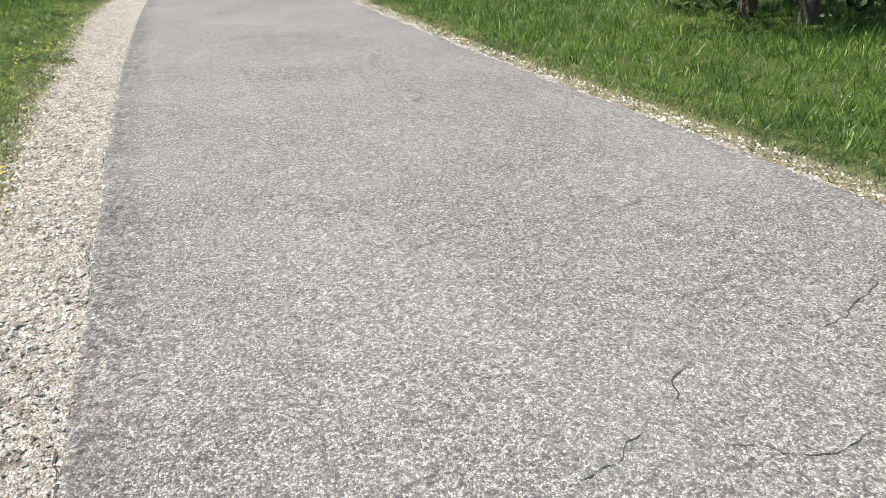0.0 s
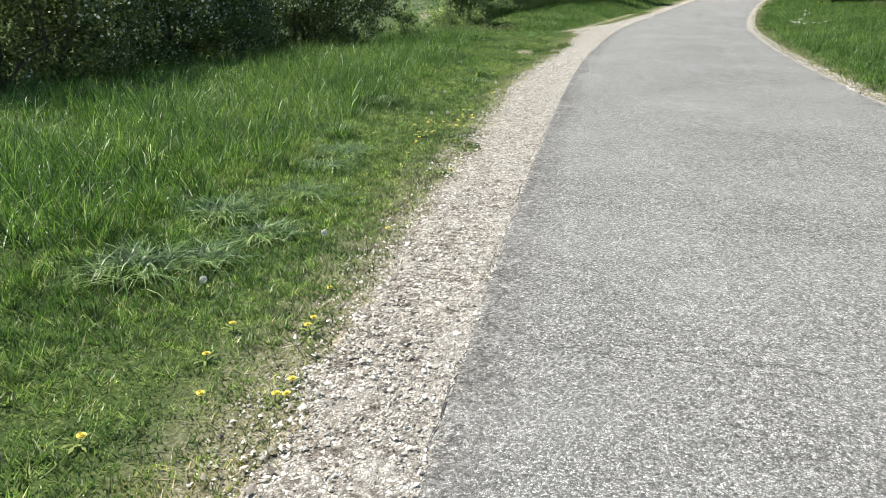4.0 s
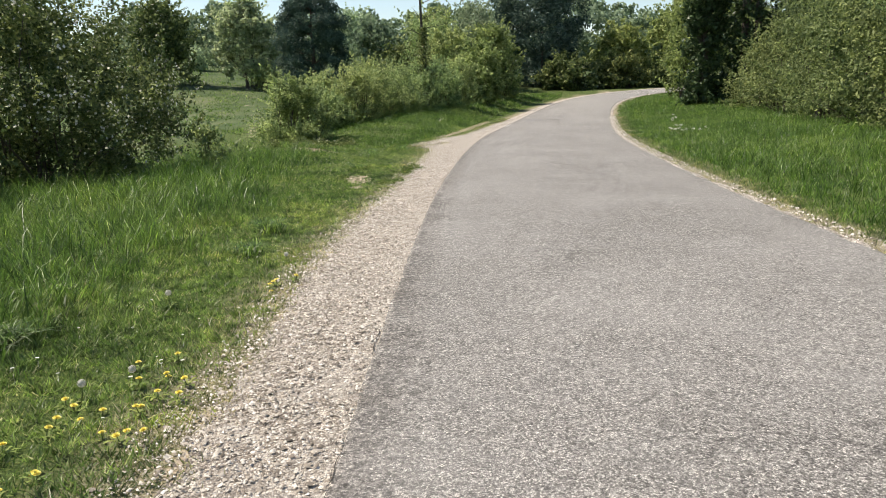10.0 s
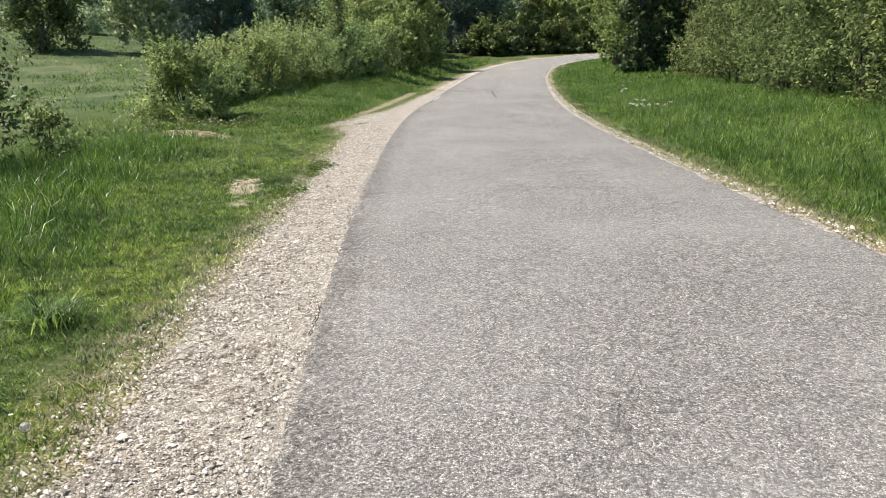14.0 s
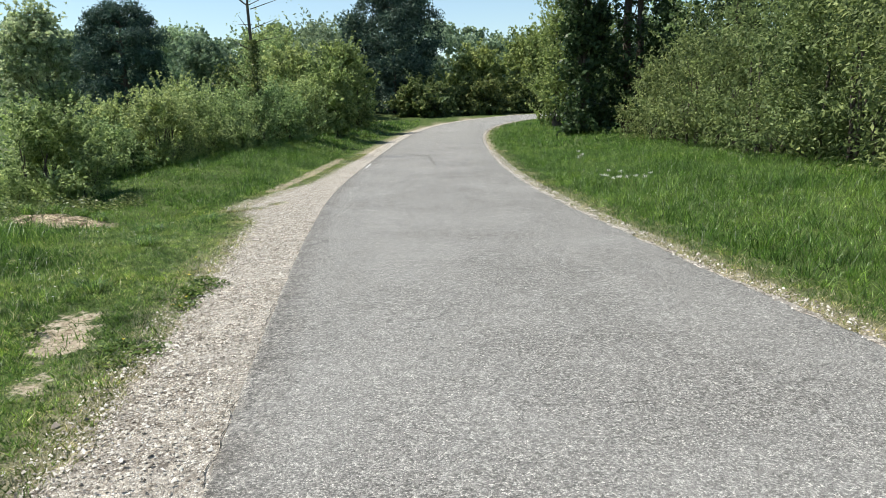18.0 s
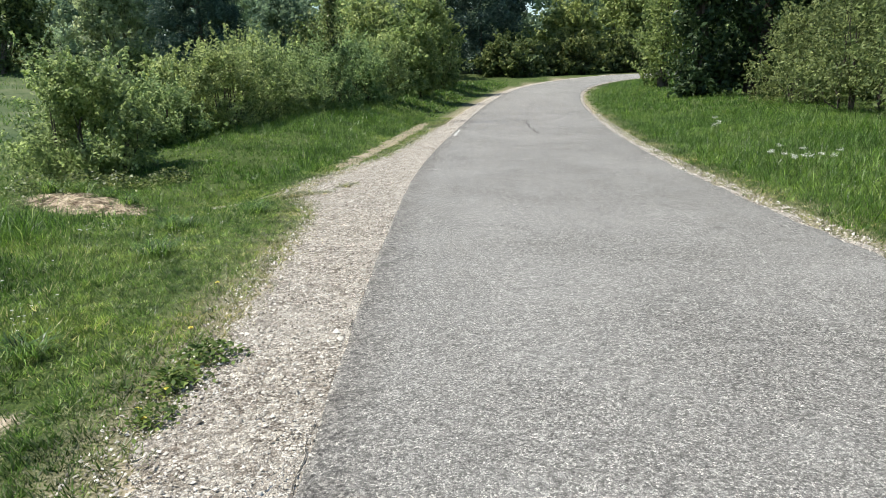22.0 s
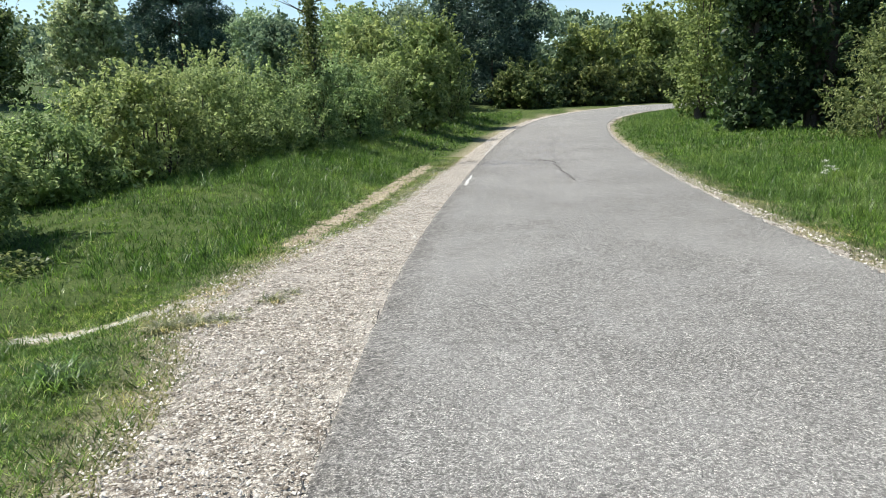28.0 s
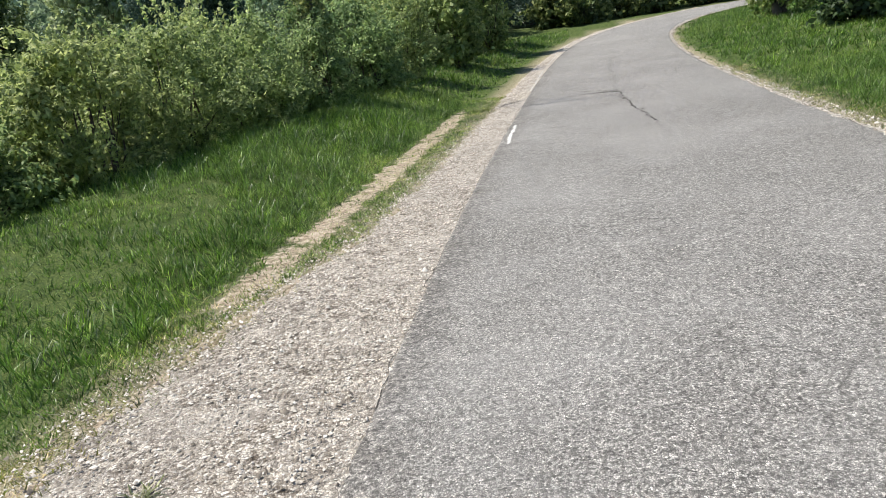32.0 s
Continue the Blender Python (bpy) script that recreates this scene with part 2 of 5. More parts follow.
def make_blades(name, dark, mid, light, straw, share):
    n = Nodes(name)
    each = n.island()
    tone = n.ramp(each, [(0.0, dark), (0.45, mid), (1.0 - share - 0.02, light), (1.0 - share + 0.02, straw)])
    patch = n.ramp(n.noise(0.9, 4, 0.6), [(0.35, 0.0), (0.7, 0.25)])
    tone = n.mix(patch, tone, mid)
    wide = n.ramp(n.noise(0.22, 3), [(0.42, 0.0), (0.62, 0.22)])
    tone = n.mix(wide, tone, tuple(0.5 * a + 0.5 * b for a, b in zip(light, straw)))
    deep = n.ramp(n.noise(0.75, 5, 0.65), [(0.36, (0.5, 0.58, 0.55)), (0.5, (1.0, 1.0, 1.0)), (0.66, (1.3, 1.16, 1.0))])
    tone = n.mix(0.9, tone, deep, "MULTIPLY")
    fleck = n.ramp(n.noise(13, 3, 0.6), [(0.34, (0.38, 0.42, 0.4)), (0.5, (1.0, 1.0, 1.0)), (0.66, (1.55, 1.5, 1.4))])
    tone = n.mix(1.0, tone, fleck, "MULTIPLY")
    tufts = n.ramp(n.noise(4.5, 4, 0.7), [(0.36, (0.5, 0.55, 0.5)), (0.5, (1.0, 1.0, 1.0)), (0.64, (1.35, 1.3, 1.2))])
    tone = n.mix(0.9, tone, tufts, "MULTIPLY")
    return n.finish(tone, 0.4, None, 0.45, 0.42)


def make_leaf(name, dark, mid, light, through_light=0.3, rough=0.6):
    n = Nodes(name)
    tone = n.ramp(n.island(), [(0.0, dark), (0.5, mid), (1.0, light)])
    tone = n.mix(n.ramp(n.noise(0.8, 3), [(0.38, 0.0), (0.68, 0.6)]), tone, mid)
    sprays = n.ramp(n.noise(2.1, 4, 0.7), [(0.36, (0.52, 0.56, 0.56)), (0.5, (1.0, 1.0, 1.0)), (0.63, (1.42, 1.38, 1.25))])
    tone = n.mix(0.9, tone, sprays, "MULTIPLY")
    tint = n.mix(n.each(), (0.85, 0.95, 0.9), (1.12, 1.06, 0.95))
    tone = n.mix(1.0, tone, tint, "MULTIPLY")
    return n.finish(tone, rough, None, 0.22, through_light)


def make_bark(name, a, b):
    n = Nodes(name)
    return n.finish(n.ramp(n.noise(22, 6, 0.7), [(0.3, a), (0.7, b)]), 0.92, n.bump(n.noise(40, 5, 0.7), 0.8, 0.02), 0.2)


def make_plain(name, color, rough=0.6, through_light=0.0):
    n = Nodes(name)
    tone = n.ramp(n.noise(60, 3), [(0.3, tuple(c * 0.8 for c in color)), (0.7, tuple(min(1, c * 1.12) for c in color))])
    return n.finish(tone, rough, None, 0.3, through_light)


ASPHALT, CRACK, GRAVEL, STONE, GROUND = make_asphalt(), make_crack(), make_gravel(), make_stone(), make_ground()
TURF = make_blades("short_turf", (0.028, 0.066, 0.01), (0.12, 0.225, 0.036), (0.34, 0.48, 0.12), (0.6, 0.56, 0.32), 0.09)
TALL = make_blades("tall_meadow_grass", (0.018, 0.05, 0.008), (0.08, 0.175, 0.021), (0.24, 0.39, 0.075), (0.42, 0.5, 0.21), 0.05)
DRY = make_blades("dry_fringe", (0.09, 0.115, 0.028), (0.2, 0.23, 0.07), (0.33, 0.33, 0.155), (0.54, 0.49, 0.35), 0.28)
TUSSOCK = make_blades("silvery_tussock", (0.05, 0.11, 0.022), (0.11, 0.2, 0.05), (0.23, 0.33, 0.12), (0.42, 0.5, 0.3), 0.16)
HAWTHORN = make_leaf("hawthorn_leaf", (0.045, 0.072, 0.03), (0.13, 0.172, 0.062), (0.38, 0.41, 0.18), 0.4, 0.42)
SPRING = make_leaf("young_shrub_leaf", (0.11, 0.165, 0.064), (0.31, 0.385, 0.16), (0.56, 0.63, 0.32), 0.48)
LIME = make_leaf("yellow_green_leaf", (0.1, 0.145, 0.045), (0.25, 0.31, 0.11), (0.44, 0.49, 0.22), 0.45)
HEDGE = make_leaf("hedge_leaf", (0.08, 0.112, 0.042), (0.195, 0.24, 0.096), (0.38, 0.42, 0.2), 0.42)
PALE = make_leaf("pale_tree_leaf", (0.21, 0.29, 0.16), (0.39, 0.47, 0.29), (0.6, 0.66, 0.48), 0.5)
IVY = make_leaf("dark_ivy_leaf", (0.026, 0.045, 0.02), (0.06, 0.092, 0.038), (0.15, 0.185, 0.08), 0.25, 0.45)
NEEDLE = make_leaf("pine_needle", (0.032, 0.06, 0.05), (0.075, 0.115, 0.092), (0.16, 0.205, 0.16), 0.18)
WOODS = make_leaf("far_wood_leaf", (0.1, 0.155, 0.1), (0.21, 0.28, 0.185), (0.35, 0.42, 0.285), 0.42)
BLOSSOM = make_plain("white_blossom", (0.75, 0.75, 0.68), 0.6, 0.3)
BARK = make_bark("grey_brown_bark", (0.05, 0.04, 0.032), (0.15, 0.125, 0.1))
DEADWOOD = make_bark("bare_grey_bark", (0.05, 0.045, 0.037), (0.14, 0.125, 0.105))
YELLOW = make_plain("dandelion_yellow", (0.85, 0.73, 0.16), 0.6, 0.2)
FLUFF = make_plain("seed_head_white", (0.72, 0.7, 0.64), 0.8, 0.4)
STEM = make_plain("pale_stem", (0.16, 0.2, 0.07), 0.5, 0.2)
WEED = make_leaf("broad_weed_leaf", (0.045, 0.085, 0.02), (0.13, 0.19, 0.045), (0.3, 0.34, 0.11), 0.3)
MARK = make_plain("worn_white_paint", (0.6, 0.59, 0.56), 0.85)


# ---- mesh helpers ----
rng = np.random.default_rng(7)


def mesh_of(name, verts, faces, material, smooth=False):
    """One mesh from an array of places and one or more arrays of faces (rows of 3 or 4 indices)."""
    me = bpy.data.meshes.new(name)
    faces = [np.asarray(f, dtype=np.int32) for f in (faces if isinstance(faces, list) else [faces])]
    verts = np.asarray(verts, dtype=np.float32)
    me.vertices.add(len(verts))
    me.vertices.foreach_set("co", verts.ravel())
    me.loops.add(sum(f.size for f in faces))
    me.loops.foreach_set("vertex_index", np.concatenate([f.ravel() for f in faces]))
    sizes = np.concatenate([np.full(len(f), f.shape[1], dtype=np.int32) for f in faces])
    me.polygons.add(len(sizes))
    me.polygons.foreach_set("loop_start", (np.cumsum(sizes) - sizes).astype(np.int32))
    me.update(calc_edges=True)
    if smooth:
        me.polygons.foreach_set("use_smooth", np.ones(len(sizes), dtype=bool))
    me.materials.append(material)
    return me


def group_at(name, at, label, category, group=""):
    """An Empty at the base of a thing, to hold its parts."""
    ob = new(name)
    ob.location = at
    ob.empty_display_size = 0.2
    return tagged(ob, label, category, group)


def part(name, me, parent, label=""):
    """One mesh as a part, in its parent's own coordinates."""
    ob = new(name, me)
    ob.parent = parent
    return tagged(ob, label)


def tubes(lines, sides=6):
    """Places and faces of tapered tubes; each line is a list of (x, y, z, radius)."""
    verts, faces, at = [], [], 0
    for line in lines:
        p = np.array([q[:3] for q in line], dtype=float)
        r = np.array([q[3] for q in line], dtype=float)
        along = np.gradient(p, axis=0)
        along /= np.linalg.norm(along, axis=1, keepdims=True) + 1e-9
        side = np.cross(along, np.where(abs(along[:, 2:3]) > 0.9, [[1.0, 0, 0]], [[0, 0, 1.0]]))
        side /= np.linalg.norm(side, axis=1, keepdims=True) + 1e-9
        up = np.cross(side, along)
        a = np.arange(sides) * 2 * np.pi / sides
        ring = p[:, None] + r[:, None, None] * (np.cos(a)[None, :, None] * side[:, None] + np.sin(a)[None, :, None] * up[:, None])
        verts.append(ring.reshape(-1, 3))
        n = len(line)
        i, k = np.meshgrid(np.arange(n - 1), np.arange(sides), indexing="ij")
        j = (k + 1) % sides
        faces.append(np.stack([at + i * sides + k, at + i * sides + j, at + (i + 1) * sides + j, at + (i + 1) * sides + k], -1).reshape(-1, 4))
        at += n * sides
    return np.concatenate(verts), np.concatenate(faces)


def leaves(at, facing, length, width, fold=0.25):
    """Places and faces of folded four-cornered leaves."""
    n = len(at)
    facing = facing / (np.linalg.norm(facing, axis=1, keepdims=True) + 1e-9)
    turn = rng.normal(size=(n, 3))
    along = np.cross(facing, turn)
    along /= np.linalg.norm(along, axis=1, keepdims=True) + 1e-9
    side = np.cross(facing, along)
    length, width = np.broadcast_to(length, n)[:, None], np.broadcast_to(width, n)[:, None]
    base = at - along * length * 0.5
    tip = at + along * length * 0.5
    lift = facing * width * fold
    verts = np.stack([base, at + side * width * 0.5 + lift, tip, at - side * width * 0.5 + lift], 1).reshape(-1, 3)
    return verts, np.arange(n * 4, dtype=np.int32).reshape(-1, 4)


# ---- the lie of the land ----
CENTRE = [(4.4, -16), (3.1, -8), (1.55, 0), (0.85, 4), (0.3, 7), (-0.2, 10), (-0.8, 14), (-1.33, 18), (-1.75, 22), (-2.12, 26.6), (-2.36, 31),
          (-2.4, 36), (-2.28, 42), (-2.08, 48), (-1.7, 55), (-1.0, 62), (0.2, 68), (2.2, 73), (5.4, 77.2), (10, 80.6), (18, 84), (30, 87), (48, 90)]
HALF = 2.07


def smooth_line(knots, step=0.5):
    k = np.array([knots[0], *knots, knots[-1]], dtype=float)
    out = []
    for i in range(1, len(k) - 2):
        n = max(2, int(np.linalg.norm(k[i + 1] - k[i]) / step))
        u = np.arange(n)[:, None] / n
        a, b, c, e = k[i - 1], k[i], k[i + 1], k[i + 2]
        out.append(0.5 * (2 * b + (c - a) * u + (2 * a - 5 * b + 4 * c - e) * u ** 2 + (3 * b - a - 3 * c + e) * u ** 3))
    return np.concatenate(out + [k[-1:]])


LINE = smooth_line(CENTRE)
ALONG = np.gradient(LINE, axis=0)
ALONG /= np.linalg.norm(ALONG, axis=1, keepdims=True)
RIGHT = np.stack([ALONG[:, 1], -ALONG[:, 0]], 1)


def beside(x, y):
    """How far a place lies to the right of the road's middle line (to its left: below 0)."""
    x, y = np.asarray(x, dtype=float), np.asarray(y, dtype=float)
    p = np.stack([np.ravel(x), np.ravel(y)], 1)
    early = LINE[:, 1] < 66
    tilt = np.interp(p[:, 1], LINE[early, 1], RIGHT[early, 0])
    out = (p[:, 0] - np.interp(p[:, 1], LINE[early, 1], LINE[early, 0])) * tilt
    late = np.flatnonzero((p[:, 1] > 60) & (p[:, 1] < 140) & (np.abs(p[:, 0]) < 120))
    bend = LINE[LINE[:, 1] > 50]
    side = RIGHT[LINE[:, 1] > 50]
    for i in range(0, len(late), 20000):
        k = late[i:i + 20000]
        near = ((p[k][:, None] - bend[None]) ** 2).sum(2).argmin(1)
        off = p[k] - bend[near]
        flat = (off * side[near]).sum(1)
        far = np.linalg.norm(off, axis=1)
        out[k] = np.where(far > np.abs(flat) + 1.0, np.sign(flat) * far, flat)
    return out.reshape(np.shape(x))


def ease(a, b, v):
    u = np.clip((v - a) / (b - a), 0, 1)
    return u * u * (3 - 2 * u)


def waves(x, y, size, seed):
    """A cheap smooth unevenness between -1 and 1."""
    r = np.random.default_rng(seed)
    v = 0
    for k in range(5):
        a, ph = r.uniform(0, 6.28), r.uniform(0, 6.28)
        f = r.uniform(0.6, 1.7) * 6.28 / size
        v = v + np.sin((x * math.cos(a) + y * math.sin(a)) * f + ph)
    return v / 5


def rise(y):
    """The road's own height along the way."""
    return 0.0006 * np.clip(y - 36, 0, 44) ** 2 + 0.02 * np.clip(y - 80, 0, 90)


def shoulder_width(y):
    return np.interp(y, [0, 4, 8, 12, 15, 17, 20, 23, 26, 28, 28.6, 29.7, 30.3, 31.3, 32.6, 34, 37, 44, 60], [0.45, 0.5, 0.6, 0.67, 0.79, 0.78, 0.66, 0.73, 0.82, 0.92, 1.2, 1.55, 1.45, 1.35, 1.12, 0.78, 0.66, 0.6, 0.5])


def blob(x, y, cx, cy, rx, ry, turn=0.0):
    c, s = math.cos(turn), math.sin(turn)
    u, v = (x - cx) * c + (y - cy) * s, -(x - cx) * s + (y - cy) * c
    return np.exp(-((u / rx) ** 2 + (v / ry) ** 2))


def land(x, y, d):
    """Height of the verges and meadows."""
    left = np.clip(-d - HALF, 0, None)
    right = np.clip(d - HALF, 0, None)
    z = rise(y)
    z = z + 0.42 * ease(1.4, 3.6, left) * ease(31, 37, y) * (1 - ease(9, 16, left)) * (1 - ease(62, 74, y))
    z = z - 0.35 * ease(3.5, 9, left) * np.exp(-((y - 31) / 11.0) ** 2) * (1 - ease(18, 40, left))
    z = z + 0.10 * ease(1.2, 3.5, left) * (1 - ease(16, 24, y))
    z = z + 0.25 * ease(0.8, 5, right) + 0.085 * np.clip(left - 8, 0, 40) * ease(38, 70, y)
    z = z + 0.04 * waves(x, y, 2.3, 1) * ease(0.7, 2.5, left + right) + 0.12 * waves(x, y, 9.0, 2) * ease(4, 10, left + right)
    z = z - 0.2 * ease(1.3, 2.7, left) * np.exp(-((y - 29.5) / 2.0) ** 2) * (1 - ease(3.8, 6, left))
    mound = blob(x, y, -8.95, 29.35, 1.25, 0.55, -0.6)
    z = z + 0.1 * mound * (1 + 0.9 * waves(x, y, 0.45, 5))
    hollow = blob(x, y, -5.42, 21.65, 0.3, 0.85, 0.3)
    return z - 0.07 * hollow - 0.035 - 0.03 * (1 - ease(0.0, 0.3, left + right))


def height_at(x, y):
    x, y = np.atleast_1d(np.asarray(x, dtype=float)), np.atleast_1d(np.asarray(y, dtype=float))
    return land(x, y, beside(x, y))


def trodden_at(x, y):
    """The narrow footpath that crosses the verge towards the meadow."""
    return np.exp(-((y - (29.75 + 0.3 * (x + 6.3) + 0.05 * np.sin(x * 3))) / 0.24) ** 2) * 0.85 * ease(-5.2, -5.8, x) * (1 - 0.5 * ease(-7.1, -7.7, x)) * ease(-8.8, -7.6, x)


def bare_at(x, y, d):
    """Where the ground is worn down to soil: 0 to 1."""
    left = -d - HALF
    b = 1.1 * blob(x, y, -5.42, 21.65, 0.26, 0.78, 0.3) + 0.85 * blob(x, y, -5.0, 20.3, 0.14, 0.27, 0.35)
    b = b + 1.4 * blob(x, y, -8.95, 29.25, 1.5, 0.5, -0.6)
    trod = trodden_at(x, y)
    strip = np.exp(-((left - np.interp(y, [32, 34.5, 37, 44], [1.5, 1.36, 1.28, 1.3])) / 0.22) ** 2) * ease(31.8, 32.8, y) * (1 - ease(42, 46, y))
    lane = 0.75 * np.exp(-((x - np.interp(y, [33, 45, 60, 74, 90], [-12.5, -17, -24.5, -27.5, -36])) / 0.55) ** 2) * ease(33, 36, y) * (1 - ease(80, 95, y))
    far = 0.6 * np.exp(-((y - 66 - 0.25 * (x + 30)) / 0.7) ** 2) * ease(-14, -20, x)
    edge = 0.9 * (1 - ease(-0.1, 0.25, left - shoulder_width(y))) * (left > 0)
    edge_right = 0.5 * (1 - ease(0.2, 0.36, d - HALF)) * (d > 0)
    ragged = 0.8 + 0.45 * waves(x, y, 0.5, 51) + 0.3 * waves(x, y, 0.17, 53)
    return np.clip(np.maximum.reduce([1.5 * b * ragged, 1.4 * trod * ragged, 1.45 * strip * ragged, lane * ragged, far, edge, edge_right]), 0, 1)


def graded(near, step, reach, growth=1.16):
    """Grid lines: even steps between two places, then ever wider ones out to the horizon."""
    a, b = near
    inner = list(np.arange(a, b + step, step))
    for sign, end in ((-1, inner[0]), (1, inner[-1])):
        w, at = step, end
        while abs(at) < reach:
            w *= growth
            at += sign * w
            inner.append(at)
    return np.array(sorted(inner))


def build_ground():
    xs, ys = graded((-12, 7), 0.13, 1600), graded((2, 44), 0.17, 1600)
    x, y = np.meshgrid(xs, ys)
    d = beside(x, y)
    z = land(x, y, d)
    z = z - 0.06 * (abs(d) < HALF - 0.05)
    n, m = len(xs), len(ys)
    i, j = np.meshgrid(np.arange(n - 1), np.arange(m - 1))
    a = j * n + i
    me = mesh_of("ground", np.stack([x, y, z], -1).reshape(-1, 3), np.stack([a, a + 1, a + n + 1, a + n], -1).reshape(-1, 4), GROUND, True)
    left = -d - HALF
    dry = np.where(d < 0, 1 - ease(0.1, 0.7, left - shoulder_width(y)), 1 - ease(0.3, 0.5, d - HALF))
    meadow = ease(9, 14, left) * ease(26, 32, y)
    for name, v in (("bare", bare_at(x, y, d)), ("trodden", trodden_at(x, y)), ("mound", np.clip(1.6 * blob(x, y, -8.95, 29.25, 1.45, 0.65, -0.6), 0, 1)), ("dry", np.clip(dry, 0, 1)), ("meadow", meadow)):
        me.attributes.new(name, "FLOAT", "POINT").data.foreach_set("value", v.ravel().astype(np.float32))
    tagged(new("ground", me), "grassy ground with worn sandy patches", "ground", kind="structure")


def strip_along(name, inner, outer, across, lift, material, label, category, rough=0.0, first=0, last=None):
    """A band that follows the road, from inner(y) to outer(y) metres right of its middle line."""
    line, right = LINE[first:last], RIGHT[first:last]
    fine = np.linspace(0, len(line) - 1, (len(line) - 1) * 4 + 1)
    px, py = (np.interp(fine, np.arange(len(line)), line[:, k]) for k in (0, 1))
    qx, qy = (np.interp(fine, np.arange(len(line)), right[:, k]) for k in (0, 1))
    u = np.concatenate([[0, 0.002], np.linspace(0.012, 0.988, across - 4), [0.998, 1]])
    a, b = inner(px, py), outer(px, py)
    d = a[:, None] + (b - a)[:, None] * u[None]
    x, y = px[:, None] + d * qx[:, None], py[:, None] + d * qy[:, None]
    z = lift(x, y, d, u[None]) + rough * rng.normal(size=x.shape)
    n, m = x.shape
    i, j = np.meshgrid(np.arange(n - 1), np.arange(m - 1), indexing="ij")
    k = i * m + j
    me = mesh_of(name, np.stack([x, y, z], -1).reshape(-1, 3), np.stack([k, k + 1, k + m + 1, k + m], -1).reshape(-1, 4), material, True)
    rim = 1 - ease(0.05, 0.4, np.abs(d - a[:, None]))
    me.attributes.new("rim", "FLOAT", "POINT").data.foreach_set("value", rim.ravel().astype(np.float32))
    return tagged(new(name, me), label, category, kind="structure")


def jag(px, py, size, amount, seed):
    return amount * waves(px, py, size, seed) + 0.5 * amount * waves(px, py, size * 0.3, seed + 1)


def build_road():
    def lift(x, y, d, u):
        crown = 0.02 * (1 - (d / HALF) ** 2) + 0.006
        return rise(y) + crown - 0.05 * ((u < 0.001) | (u > 0.999)) - 0.006 * ((u < 0.003) | (u > 0.997))
    inner = lambda px, py: -HALF + jag(px, py, 0.9, 0.01, 11)
    outer = lambda px, py: HALF + jag(px, py, 1.1, 0.05, 13)
    return strip_along("road", inner, outer, 17, lift, ASPHALT, "grey weathered asphalt path with fine cracks", "road")


def build_shoulders():
    def lift(x, y, d, u):
        return rise(y) - 0.004 + (0.01 * waves(x, y, 0.35, 21) + 0.012 * waves(x, y, 0.9, 25)) * ease(0.0, 0.3, u) - 0.035 * ease(0.75, 1, u) - 0.004 * (u == 0)
    strip_along("gravel_shoulder", lambda px, py: -HALF + 0.05 + 0 * px,
                lambda px, py: -HALF - shoulder_width(py) - 0.05 + jag(px, py, 0.8, 0.09, 17), 14, lift, GRAVEL,
                "pale limestone gravel shoulder along the asphalt", "gravel", 0.003, 20, 190)
    strip_along("gravel_edge", lambda px, py: HALF - 0.06 + 0 * px, lambda px, py: HALF + 0.12 + jag(px, py, 0.7, 0.12, 19), 7, lift, GRAVEL,
                "narrow crumbled gravel edge of the asphalt", "gravel", 0.004, 20, 190)


build_ground()
road = build_road()
build_shoulders()


# ---- loose stones ----
def spread(x0, x1, y0, y1, density):
    n = int((x1 - x0) * (y1 - y0) * density)
    x, y = rng.uniform(x0, x1, n), rng.uniform(y0, y1, n)
    return x, y, beside(x, y)


